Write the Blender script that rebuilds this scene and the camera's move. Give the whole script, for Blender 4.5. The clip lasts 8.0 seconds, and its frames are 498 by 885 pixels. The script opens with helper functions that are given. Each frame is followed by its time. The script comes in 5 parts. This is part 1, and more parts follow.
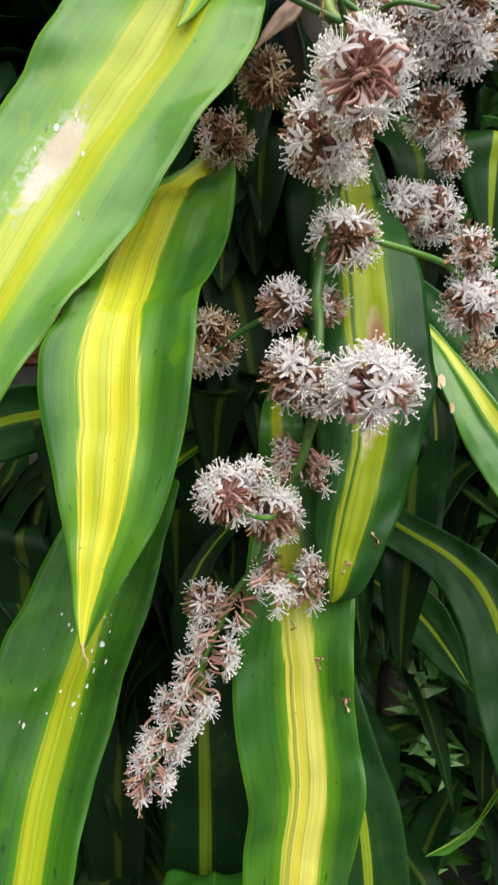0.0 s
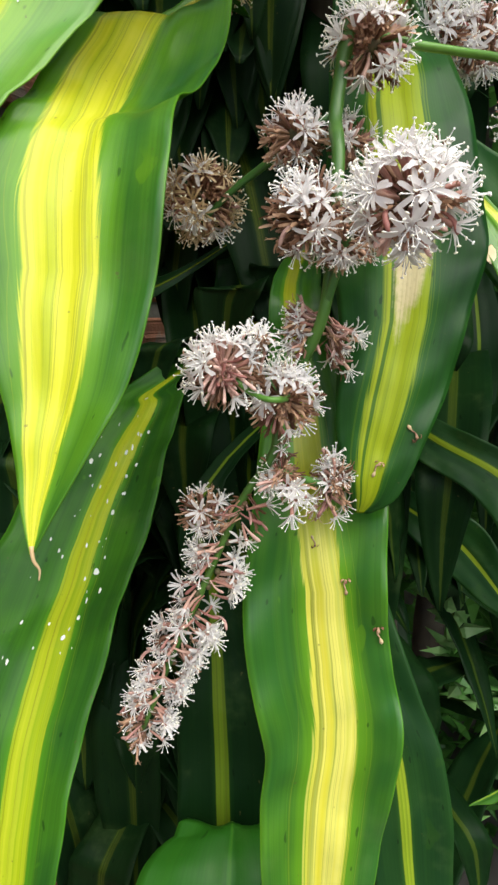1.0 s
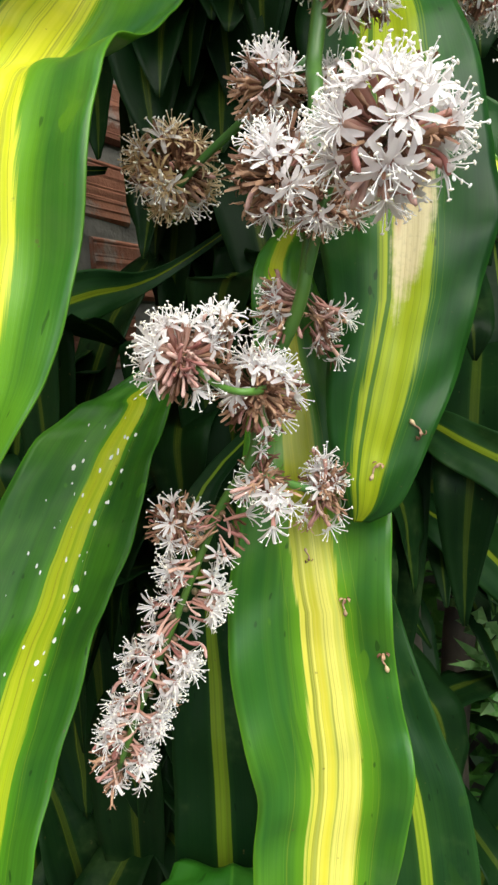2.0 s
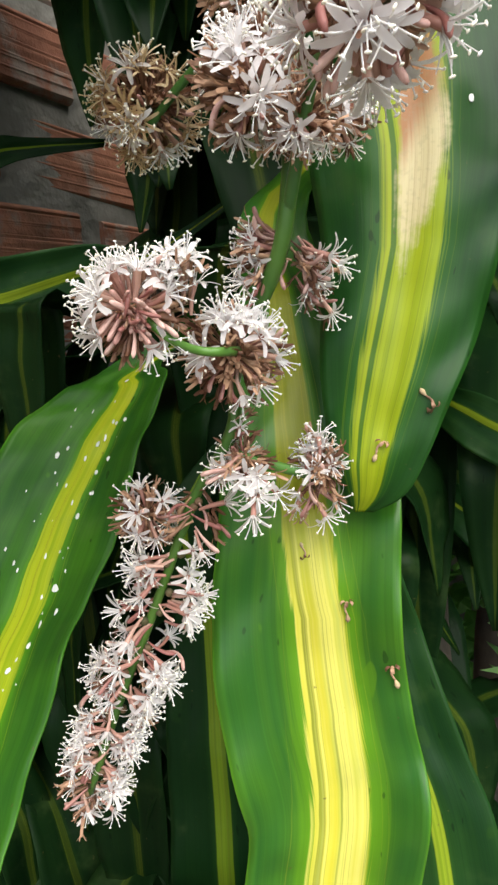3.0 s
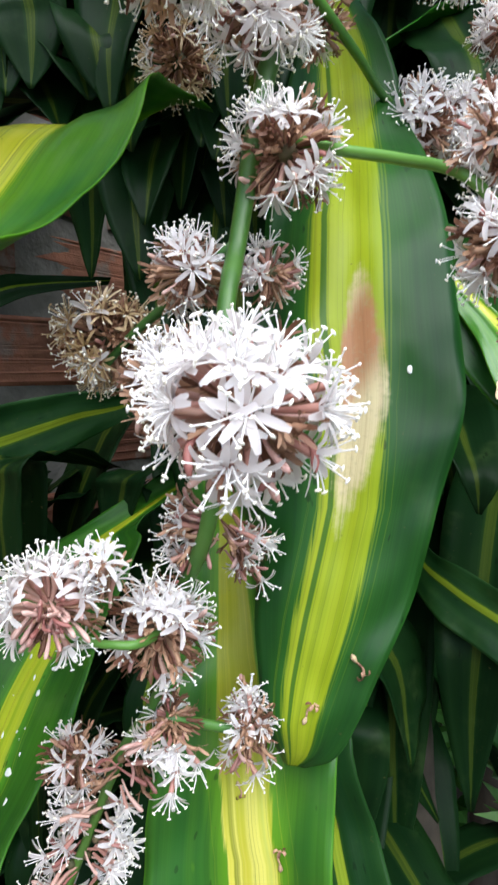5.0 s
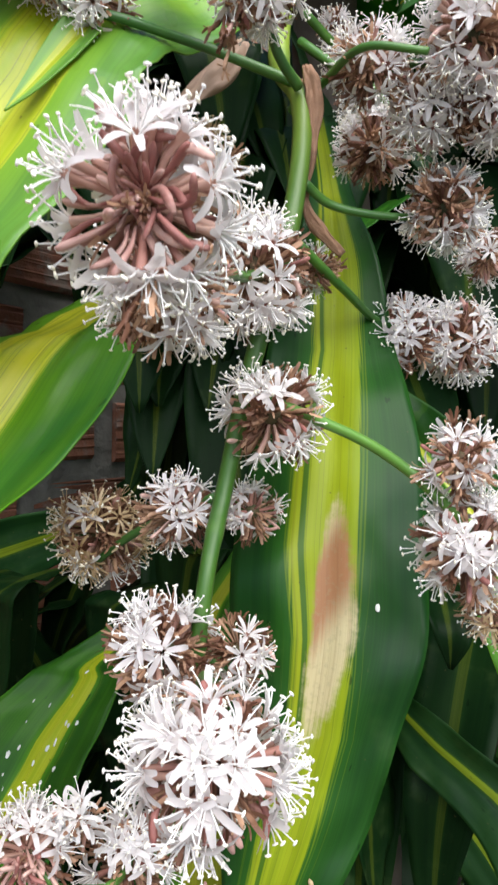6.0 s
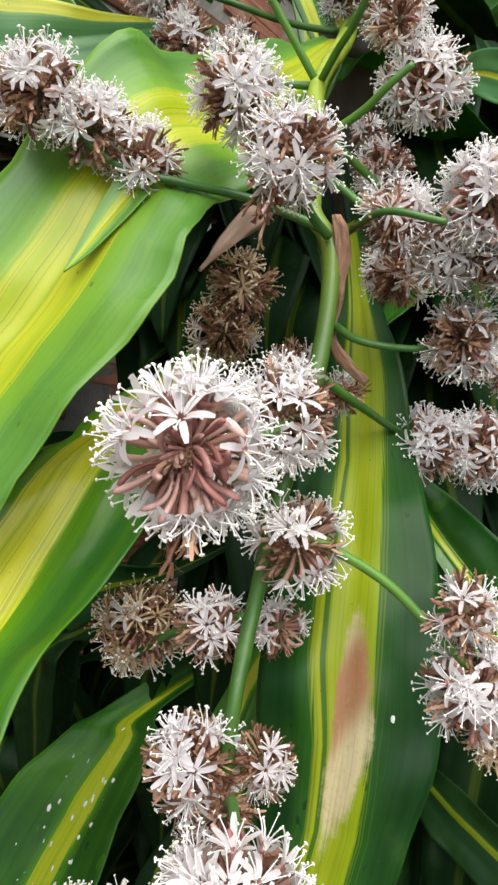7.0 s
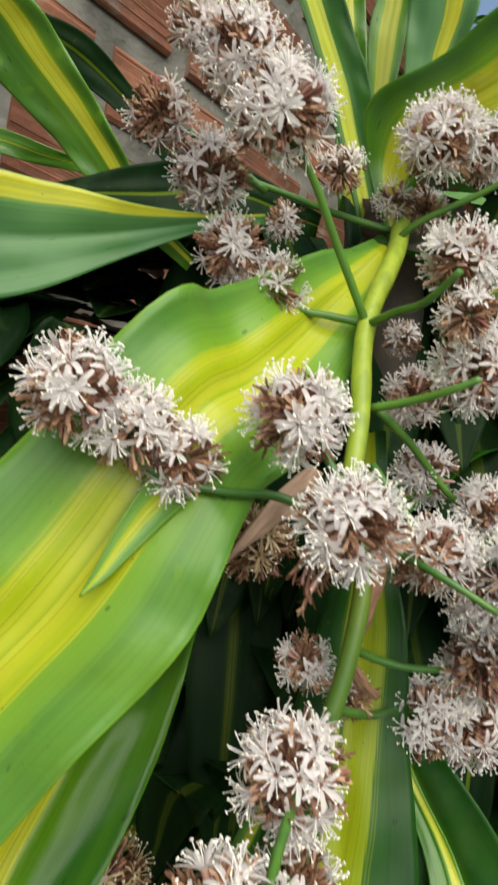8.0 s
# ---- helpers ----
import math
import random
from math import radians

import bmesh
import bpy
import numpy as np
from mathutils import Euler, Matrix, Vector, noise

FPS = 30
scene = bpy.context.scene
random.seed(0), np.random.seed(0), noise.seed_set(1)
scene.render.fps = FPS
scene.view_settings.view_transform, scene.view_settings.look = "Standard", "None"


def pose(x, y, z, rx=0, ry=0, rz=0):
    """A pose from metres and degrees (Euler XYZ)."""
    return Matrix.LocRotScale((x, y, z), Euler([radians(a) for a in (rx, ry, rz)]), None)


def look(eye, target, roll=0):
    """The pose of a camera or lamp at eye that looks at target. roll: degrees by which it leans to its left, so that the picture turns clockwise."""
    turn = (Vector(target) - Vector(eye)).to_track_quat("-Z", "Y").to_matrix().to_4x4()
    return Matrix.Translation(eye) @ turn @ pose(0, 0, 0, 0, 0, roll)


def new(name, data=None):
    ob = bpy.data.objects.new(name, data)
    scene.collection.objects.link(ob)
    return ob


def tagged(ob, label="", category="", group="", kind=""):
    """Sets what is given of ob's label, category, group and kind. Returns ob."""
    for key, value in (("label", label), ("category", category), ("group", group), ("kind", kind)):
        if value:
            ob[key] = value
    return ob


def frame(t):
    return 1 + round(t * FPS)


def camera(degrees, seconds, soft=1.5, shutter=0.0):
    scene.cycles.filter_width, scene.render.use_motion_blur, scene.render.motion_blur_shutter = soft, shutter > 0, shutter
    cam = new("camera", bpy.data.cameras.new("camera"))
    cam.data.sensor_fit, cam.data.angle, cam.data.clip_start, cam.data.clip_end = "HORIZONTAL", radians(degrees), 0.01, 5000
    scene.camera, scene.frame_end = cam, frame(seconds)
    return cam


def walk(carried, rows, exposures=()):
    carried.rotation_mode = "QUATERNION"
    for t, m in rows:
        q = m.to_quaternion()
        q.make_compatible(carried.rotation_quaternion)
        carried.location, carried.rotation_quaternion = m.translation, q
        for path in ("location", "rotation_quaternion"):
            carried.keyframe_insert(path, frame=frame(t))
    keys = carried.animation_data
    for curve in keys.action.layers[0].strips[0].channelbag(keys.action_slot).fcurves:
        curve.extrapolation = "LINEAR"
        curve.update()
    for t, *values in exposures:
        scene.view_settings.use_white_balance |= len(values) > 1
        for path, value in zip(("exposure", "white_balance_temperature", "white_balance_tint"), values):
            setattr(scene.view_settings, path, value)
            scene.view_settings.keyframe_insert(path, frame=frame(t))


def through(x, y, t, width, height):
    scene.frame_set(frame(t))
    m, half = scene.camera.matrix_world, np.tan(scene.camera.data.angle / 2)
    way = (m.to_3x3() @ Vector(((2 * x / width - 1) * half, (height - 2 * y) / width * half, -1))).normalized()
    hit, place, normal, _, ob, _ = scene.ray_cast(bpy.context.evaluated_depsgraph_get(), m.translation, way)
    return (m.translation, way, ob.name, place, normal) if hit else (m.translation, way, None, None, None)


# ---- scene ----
# ---------- camera ----------
cam = camera(41.23, 8.0, soft=2.5, shutter=0.14)
PATH = [
    (0.0, pose(-0.0000, -0.0000, 1.3500, 85.00, -0.00, 0.00)),
    (0.5, pose(-0.0018, 0.0356, 1.3156, 83.07, 0.71, 1.09)),
    (1.0, pose(0.0122, 0.0755, 1.2998, 81.23, 1.53, 2.46)),
    (1.5, pose(0.0286, 0.1039, 1.2944, 81.10, 2.73, 3.94)),
    (1.7, pose(0.0314, 0.1113, 1.2935, 81.55, 2.79, 4.44)),
    (2.8, pose(0.0496, 0.1582, 1.2763, 81.77, 3.89, 7.21)),
    (3.0, pose(0.0519, 0.1687, 1.2734, 81.68, 3.87, 7.90)),
    (3.5, pose(0.0532, 0.1875, 1.2677, 81.33, 4.14, 9.44)),
    (4.0, pose(0.0593, 0.1942, 1.2739, 82.14, 3.87, 10.52)),
    (4.5, pose(0.0768, 0.1917, 1.3117, 84.16, 2.81, 11.22)),
    (4.7, pose(0.0829, 0.1868, 1.3277, 84.89, 2.50, 10.87)),
    (5.8, pose(0.0996, 0.1704, 1.4226, 88.31, -0.74, 10.16)),
    (6.0, pose(0.1002, 0.1663, 1.4399, 87.97, -1.42, 10.46)),
    (6.5, pose(0.1028, 0.1455, 1.4765, 90.15, -2.49, 10.92)),
    (7.0, pose(0.1056, 0.1422, 1.4944, 88.23, -2.39, 13.50)),
    (7.5, pose(0.0931, 0.1530, 1.5552, 83.96, -6.55, 10.31)),
    (8.0, pose(0.0458, 0.1631, 1.6482, 85.14, -10.84, 8.96)),
]
walk(cam, PATH, exposures=[(0.0, 0.78, 6850, 11), (1.5, 1.08, 6800, 7), (3.0, 1.16, 6850, 10), (4.5, 1.25, 6000, 11), (6.0, 0.98, 6450, 12), (7.0, 0.80, 6700, 12), (8.0, 0.56, 7300, 8)])

# ---------- daylight: bright overcast sky ----------
world = bpy.data.worlds.new("sky")
scene.world = world
world.use_nodes = True
wn = world.node_tree.nodes
sky = wn.new("ShaderNodeTexSky")
sky.sky_type = "NISHITA"
sky.sun_disc = False
sky.sun_elevation = radians(53)
sky.sun_rotation = radians(152)
wn["Background"].inputs["Strength"].default_value = 0.13
world.node_tree.links.new(sky.outputs["Color"], wn["Background"].inputs["Color"])
sun = new("sun", bpy.data.lights.new("sun", "SUN"))
sun.data.energy = 3.2
sun.data.angle = radians(75)
sun.data.color = (1.0, 0.97, 0.92)
sun.matrix_basis = look((0.7, -0.95, 2.85), (0, 0.4, 0.8))


# ---------- materials ----------
class Nodes:
    """Short hand for building a node tree."""

    def __init__(self, name):
        self.mat = bpy.data.materials.new(name)
        self.mat.use_nodes = True
        self.tree = self.mat.node_tree
        self.bsdf = self.tree.nodes["Principled BSDF"]

    def add(self, kind, **props):
        node = self.tree.nodes.new("ShaderNode" + kind)
        for key, value in props.items():
            if key == "operation":
                node.operation = value
            elif key == "blend_type":
                node.blend_type = value
            elif key == "data_type":
                node.data_type = value
            elif key == "uv_map":
                node.uv_map = value
        return node

    def link(self, a, b):
        self.tree.links.new(a, b)

    def value(self, socket, v):
        if hasattr(v, "is_linked"):
            self.link(v, socket)
        else:
            socket.default_value = v

    def math(self, operation, a, b=0.0):
        node = self.add("Math", operation=operation)
        self.value(node.inputs[0], a)
        self.value(node.inputs[1], b)
        return node.outputs[0]

    def band(self, v, low, high):
        """0 below low, 1 above high, smooth between."""
        node = self.add("MapRange")
        node.interpolation_type = "SMOOTHSTEP"
        self.value(node.inputs[0], v)
        node.inputs[1].default_value, node.inputs[2].default_value = low, high
        return node.outputs[0]

    def mix(self, factor, a, b):
        node = self.add("MixRGB")
        self.value(node.inputs[0], factor)
        for k, c in ((1, a), (2, b)):
            self.value(node.inputs[k], c if hasattr(c, "is_linked") else (*c, 1.0))
        return node.outputs[0]

    def noise(self, vector, scale, detail=2.0, rough=0.5):
        node = self.add("TexNoise")
        if vector is not None:
            self.link(vector, node.inputs["Vector"])
        node.inputs["Scale"].default_value = scale
        node.inputs["Detail"].default_value = detail
        node.inputs["Roughness"].default_value = rough
        return node.outputs["Fac"]

    def place(self, sx=1.0, sy=1.0, sz=1.0, what="Object"):
        co = self.add("TexCoord")
        node = self.add("Mapping")
        self.link(co.outputs[what], node.inputs[0])
        node.inputs["Scale"].default_value = (sx, sy, sz)
        return node.outputs[0]

    def bump(self, height, strength, distance):
        node = self.add("Bump")
        self.link(height, node.inputs["Height"])
        node.inputs["Strength"].default_value = strength
        node.inputs["Distance"].default_value = distance
        self.link(node.outputs[0], self.bsdf.inputs["Normal"])

    def glow_through(self, color, amount):
        """Thin tissue: part of the light passes through."""
        trans = self.add("BsdfTranslucent")
        self.value(trans.inputs["Color"], color)
        mixer = self.add("MixShader")
        mixer.inputs[0].default_value = amount
        out = self.tree.nodes["Material Output"]
        self.link(self.bsdf.outputs[0], mixer.inputs[1])
        self.link(trans.outputs[0], mixer.inputs[2])
        self.link(mixer.outputs[0], out.inputs["Surface"])


def leaf_material(name, rim, inner, stripe, pale, patch=None, gloss=0.5, young=None, split=None, veins=1.0):
    """Variegated strap leaf: dark rims, a lighter green beside the stripe, a striped yellow centre.
    UV layer "stripe": x is 0 on the stripe's axis and +-1 at its rims; layer "blade": x from -1 to 1, y in metres."""
    n = Nodes(name)
    uv = n.add("UVMap", uv_map="stripe")
    sep = n.add("SeparateXYZ")
    n.link(uv.outputs[0], sep.inputs[0])
    uv2 = n.add("UVMap", uv_map="blade")
    sep2 = n.add("SeparateXYZ")
    n.link(uv2.outputs[0], sep2.inputs[0])
    info = n.add("ObjectInfo")
    shift = n.math("MULTIPLY", info.outputs["Random"], 37.0)

    def streak(source, fx, fy, extra):
        comb = n.add("CombineXYZ")
        n.value(comb.inputs[0], n.math("MULTIPLY", source.outputs[0], fx))
        n.value(comb.inputs[1], n.math("MULTIPLY", sep2.outputs[1], fy))
        n.value(comb.inputs[2], n.math("ADD", shift, extra))
        return comb.outputs[0]

    wob = n.noise(streak(sep, 1.3, 3.0, 0.0), 1.0, 1.0)
    x = n.math("ADD", sep.outputs[0], n.math("MULTIPLY", n.math("SUBTRACT", wob, 0.5), 0.22))
    away = n.math("ABSOLUTE", x)
    fine = n.noise(streak(sep2, 34.0, 1.0, 3.0), 1.0, 3.0, 0.7)
    broad = n.noise(streak(sep2, 5.0, 2.5, 9.0), 1.0, 2.0)
    lines = n.noise(streak(sep, 3.6, 0.8, 5.0), 1.0, 2.0, 0.6)
    edge = n.math("ADD", away, n.math("MULTIPLY", n.math("SUBTRACT", fine, 0.5), 0.5))
    green = n.mix(n.math("MULTIPLY", n.band(broad, 0.3, 0.8), 0.30), rim, inner)
    # soft lighter areas imitate broad reflections on the blade
    painted_sheen = n.noise(streak(sep2, 1.1, 15.0, 41.0), 1.0, 2.0)
    green = n.mix(n.math("MULTIPLY", n.band(painted_sheen, 0.42, 0.72), 0.45), green, inner)
    green = n.mix(n.math("MULTIPLY", n.band(fine, 0.38, 0.68), 0.24), green, tuple(c * 0.55 for c in rim))
    near = n.math("SUBTRACT", 1.0, n.band(edge, 0.95, 1.8))
    green = n.mix(n.math("MULTIPLY", near, 0.85), green, inner)
    core = n.math("SUBTRACT", 1.0, n.band(edge, 0.86, 1.02))
    centre = n.mix(n.band(lines, 0.3, 0.6), stripe, pale)
    rare = n.noise(streak(sep, 2.2, 0.4, 17.0), 1.0, 1.0)
    centre = n.mix(n.math("MULTIPLY", n.math("MULTIPLY", n.band(rare, 0.555, 0.575), n.math("SUBTRACT", 1.0, n.band(rare, 0.580, 0.598))), 0.5 * veins), centre, (0.15, 0.20, 0.015))
    twin = n.noise(streak(sep, 2.6, 0.3, 63.0), 1.0, 1.0)
    centre = n.mix(n.math("MULTIPLY", n.math("MULTIPLY", n.band(twin, 0.455, 0.468), n.math("SUBTRACT", 1.0, n.band(twin, 0.474, 0.486))), 0.4 * veins), centre, (0.18, 0.21, 0.02))
    thin = n.noise(streak(sep, 13.0, 0.5, 21.0), 1.0, 1.0)
    centre = n.mix(n.math("MULTIPLY", n.band(thin, 0.68, 0.74), 0.25 * veins), centre, inner)
    centre = n.mix(n.math("MULTIPLY", n.band(n.noise(streak(sep, 2.2, 3.0, 13.0), 1.0, 2.0), 0.45, 0.75), 0.35), centre, inner)
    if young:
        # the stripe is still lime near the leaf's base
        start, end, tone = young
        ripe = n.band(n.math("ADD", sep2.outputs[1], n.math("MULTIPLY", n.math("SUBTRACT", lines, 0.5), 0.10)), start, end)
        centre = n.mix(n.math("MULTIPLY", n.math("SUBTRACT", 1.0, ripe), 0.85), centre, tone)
    if split:
        # a green vein splits off a thin strip of the stripe
        centre = n.mix(n.math("MULTIPLY", n.math("MULTIPLY", n.band(x, split - 0.05, split - 0.01), n.math("SUBTRACT", 1.0, n.band(x, split + 0.10, split + 0.15))), 0.85), centre, inner)
    color = n.mix(core, green, centre)
    # a few pale streaks run on beside the stripe
    beside = n.math("MULTIPLY", n.band(n.noise(streak(sep, 9.0, 1.0, 31.0), 1.0, 1.0), 0.64, 0.72), n.math("SUBTRACT", 1.0, n.band(away, 1.1, 2.0)))
    color = n.mix(n.math("MULTIPLY", beside, 0.28), color, stripe)
    margin = n.band(n.math("ABSOLUTE", sep2.outputs[0]), 0.972, 0.992)
    color = n.mix(n.math("MULTIPLY", margin, 0.22), color, tuple(c * 1.5 for c in inner))
    # scuffs and small dark flecks
    spots = n.noise(n.place(), 260.0, 2.0)
    color = n.mix(n.math("MULTIPLY", n.band(spots, 0.73, 0.78), 0.55), color, (0.10, 0.09, 0.03))
    stain = n.noise(n.place(), 22.0, 4.0, 0.6)
    color = n.mix(n.math("MULTIPLY", n.band(stain, 0.55, 0.8), 0.18), color, (0.16, 0.26, 0.08))
    # small grazed marks, brighter green
    graze = n.math("MULTIPLY", n.band(n.noise(n.place(1, 1, 0.5), 75.0, 1.0), 0.66, 0.69), n.band(n.noise(n.place(), 14.0, 1.0), 0.5, 0.62))
    color = n.mix(n.math("MULTIPLY", n.math("MULTIPLY", graze, n.math("SUBTRACT", 1.0, core)), 0.6), color, tuple(c * 0.8 for c in inner))
    # short dark bruises along the veins
    bruise = n.math("MULTIPLY", n.band(n.noise(streak(sep2, 8.0, 75.0, 51.0), 1.0, 1.0), 0.72, 0.755), n.math("SUBTRACT", 1.0, core))
    color = n.mix(n.math("MULTIPLY", bruise, 0.6), color, tuple(c * 0.35 for c in rim))
    if patch:
        u0, v0, ru, rv, fresh_tone, dead_tone, taper = patch
        du = n.math("DIVIDE", n.math("SUBTRACT", sep2.outputs[0], u0), ru)
        dv = n.math("DIVIDE", n.math("SUBTRACT", sep2.outputs[1], v0), rv)
        ragged = 0.55 if taper else 1.0
        if taper:
            dv = n.math("ADD", dv, n.math("MULTIPLY", du, 0.32))
            du = n.math("DIVIDE", du, n.math("MAXIMUM", 0.1, n.math("ADD", 0.85, n.math("MULTIPLY", dv, taper))))
        far = n.math("ADD", n.math("POWER", n.math("ABSOLUTE", du), 2.0), n.math("POWER", n.math("ABSOLUTE", dv), 2.4))
        far = n.math("ADD", far, n.math("MULTIPLY", n.math("SUBTRACT", fine, 0.5), 0.9))
        far = n.math("ADD", far, n.math("MULTIPLY", n.math("SUBTRACT", n.noise(n.place(), 170.0, 4.0, 0.65), 0.5), 1.7 * ragged))
        far = n.math("ADD", far, n.math("MULTIPLY", n.math("SUBTRACT", n.noise(n.place(), 48.0, 3.0), 0.5), 1.5 * ragged))
        if not taper:
            crust = n.math("MULTIPLY", n.math("SUBTRACT", 1.0, n.band(far, 0.9, 3.6)), n.band(n.noise(n.place(), 190.0, 3.0), 0.48, 0.58))
            color = n.mix(n.math("MULTIPLY", n.math("MULTIPLY", crust, n.math("SUBTRACT", 1.0, n.band(du, -0.2, 0.5))), 0.6), color, (0.50, 0.58, 0.46))
        dead = n.mix(n.band(n.math("ADD", n.math("ABSOLUTE", n.math("ADD", dv, 0.36)), n.math("MULTIPLY", fine, 0.5)), 0.4, 0.85), dead_tone, fresh_tone)
        dead = n.mix(n.math("MULTIPLY", n.band(fine, 0.45, 0.7), 0.5), dead, tuple(c * 0.65 for c in dead_tone))
        dead = n.mix(n.math("MULTIPLY", n.band(n.noise(n.place(), 400.0, 3.0), 0.5, 0.7), 0.3), dead, tuple(c * 0.6 for c in fresh_tone))
        color = n.mix(n.math("SUBTRACT", 1.0, n.band(far, 0.45, 1.25)), color, dead)
    n.link(color, n.bsdf.inputs["Base Color"])
    ribs = n.noise(streak(sep2, 40.0, 0.8, 1.0), 1.0, 2.0)
    rough = n.add("MapRange")
    n.link(n.noise(n.place(), 35.0, 3.0), rough.inputs[0])
    rough.inputs[3].default_value, rough.inputs[4].default_value = 0.36 - 0.22 * gloss, 0.56 - 0.3 * gloss
    n.link(rough.outputs[0], n.bsdf.inputs["Roughness"])
    n.bsdf.inputs["Specular IOR Level"].default_value = 0.7 * gloss
    relief = n.math("ADD", ribs, n.math("MULTIPLY", n.noise(n.place(), 90.0, 2.0), 0.5))
    relief = n.math("ADD", relief, n.math("MULTIPLY", n.noise(n.place(), 17.0, 1.0), 9.0))
    n.bump(relief, 0.10, 0.0010)
    n.glow_through(color, 0.34)
    return n.mat


LEAF_BRIGHT = leaf_material("leaf_bright", (0.05, 0.20, 0.020), (0.19, 0.42, 0.02), (0.52, 0.60, 0.02), (0.68, 0.70, 0.06), None, 0.9, veins=0.45)
LEAF_SCARRED = leaf_material("leaf_scarred", (0.105, 0.29, 0.045), (0.22, 0.43, 0.030), (0.42, 0.52, 0.012), (0.54, 0.59, 0.04), (-0.22, 0.386, 0.17, 0.033, (0.68, 0.64, 0.52), (0.60, 0.52, 0.37), 0.0), 0.65)
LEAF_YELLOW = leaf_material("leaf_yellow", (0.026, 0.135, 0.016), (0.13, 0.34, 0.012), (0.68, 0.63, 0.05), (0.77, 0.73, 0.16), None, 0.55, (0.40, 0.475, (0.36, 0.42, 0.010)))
LEAF_LIME = leaf_material("leaf_lime", (0.014, 0.085, 0.012), (0.05, 0.18, 0.012), (0.38, 0.46, 0.008), (0.48, 0.52, 0.025), None, 0.35)
LEAF_TORN = leaf_material("leaf_dry_patch", (0.008, 0.050, 0.010), (0.026, 0.12, 0.012), (0.27, 0.37, 0.006), (0.35, 0.43, 0.015), (0.05, 0.318, 0.26, 0.050, (0.68, 0.60, 0.34), (0.44, 0.22, 0.10), 0.25), 0.35, None, -0.66)
LEAF_MID = leaf_material("leaf_mid", (0.020, 0.105, 0.012), (0.08, 0.27, 0.012), (0.40, 0.50, 0.012), (0.50, 0.56, 0.03), None, 0.3)
# dimmed copy of the leaf, partial shade mixed into its greens and stripe
LEAF_DIM_PAINTED = leaf_material("leaf_dim_painted", (0.010, 0.050, 0.012), (0.025, 0.092, 0.013), (0.24, 0.36, 0.015), (0.30, 0.40, 0.025), None, 0.28)
# darker copy for leaves further back, with their shade in the base colours
LEAF_DARK_PAINTED = leaf_material("leaf_dark_painted", (0.005, 0.025, 0.006), (0.011, 0.045, 0.008), (0.11, 0.19, 0.010), (0.14, 0.22, 0.015), None, 0.15)
# near-black greens: the deep shade of the background is put into the colour
LEAF_SHADE_PAINTED = leaf_material("leaf_shade_painted", (0.006, 0.026, 0.007), (0.013, 0.046, 0.009), (0.036, 0.070, 0.009), (0.050, 0.085, 0.011), None, 0.14)
LEAF_SUNNY = leaf_material("leaf_sunny", (0.028, 0.135, 0.014), (0.13, 0.33, 0.010), (0.56, 0.58, 0.010), (0.70, 0.69, 0.05), None, 0.5)
LEAF_GREEN = leaf_material("leaf_green", (0.022, 0.13, 0.010), (0.04, 0.18, 0.014), (0.035, 0.17, 0.012), (0.045, 0.19, 0.016), None, 0.3)
LEAF_BLUE = leaf_material("leaf_blue", (0.07, 0.22, 0.07), (0.13, 0.33, 0.08), (0.60, 0.62, 0.02), (0.66, 0.66, 0.06), None, 0.6)


def plain(name, a, b, scale, roughness, through=0.0, bump=0.0, stretch=(1, 1, 1), vary=0.35):
    """Two mottled tones at two scales, varied from piece to piece."""
    n = Nodes(name)
    info = n.add("ObjectInfo")
    co = n.place(*stretch)
    tone = n.math("ADD", n.math("MULTIPLY", n.noise(co, scale, 3.0), 0.7), n.math("MULTIPLY", n.math("SUBTRACT", info.outputs["Random"], 0.5), vary))
    color = n.mix(n.band(tone, 0.12, 0.58), a, b)
    n.link(color, n.bsdf.inputs["Base Color"])
    n.bsdf.inputs["Roughness"].default_value = roughness
    if bump:
        n.bump(n.noise(co, scale * 3, 3.0), 0.5, bump)
    if through:
        n.glow_through(color, through)
    return n.mat


PETAL = plain("petal", (0.80, 0.76, 0.75), (0.88, 0.865, 0.85), 120.0, 0.5, 0.48)
FILAMENT = plain("filament", (0.93, 0.91, 0.89), (0.97, 0.96, 0.94), 200.0, 0.5, 0.3)
ANTHER = plain("anther", (0.86, 0.82, 0.68), (0.94, 0.91, 0.82), 300.0, 0.7)
TUBE = plain("floret_tube", (0.41, 0.185, 0.145), (0.67, 0.44, 0.345), 150.0, 0.5, 0.15, 0.0, (1, 1, 0.3))
BUD = plain("bud_tube", (0.33, 0.126, 0.106), (0.71, 0.470, 0.400), 420.0, 0.55, 0.15, 0.0004, (1, 1, 0.12), 0.6)
WILTED = plain("wilted_tissue", (0.155, 0.066, 0.035), (0.50, 0.300, 0.185), 260.0, 0.6, 0.2, 0.0006, (1, 1, 0.35), 0.75)
FADED = plain("faded_tissue", (0.22, 0.13, 0.07), (0.48, 0.36, 0.20), 220.0, 0.7, 0.1)
OLD_PETAL = plain("old_petal", (0.52, 0.36, 0.18), (0.78, 0.64, 0.42), 120.0, 0.6, 0.25)
STALK = plain("stalk_green", (0.035, 0.115, 0.02), (0.09, 0.22, 0.03), 60.0, 0.4, 0.0, 0.0004, (1, 1, 0.2))


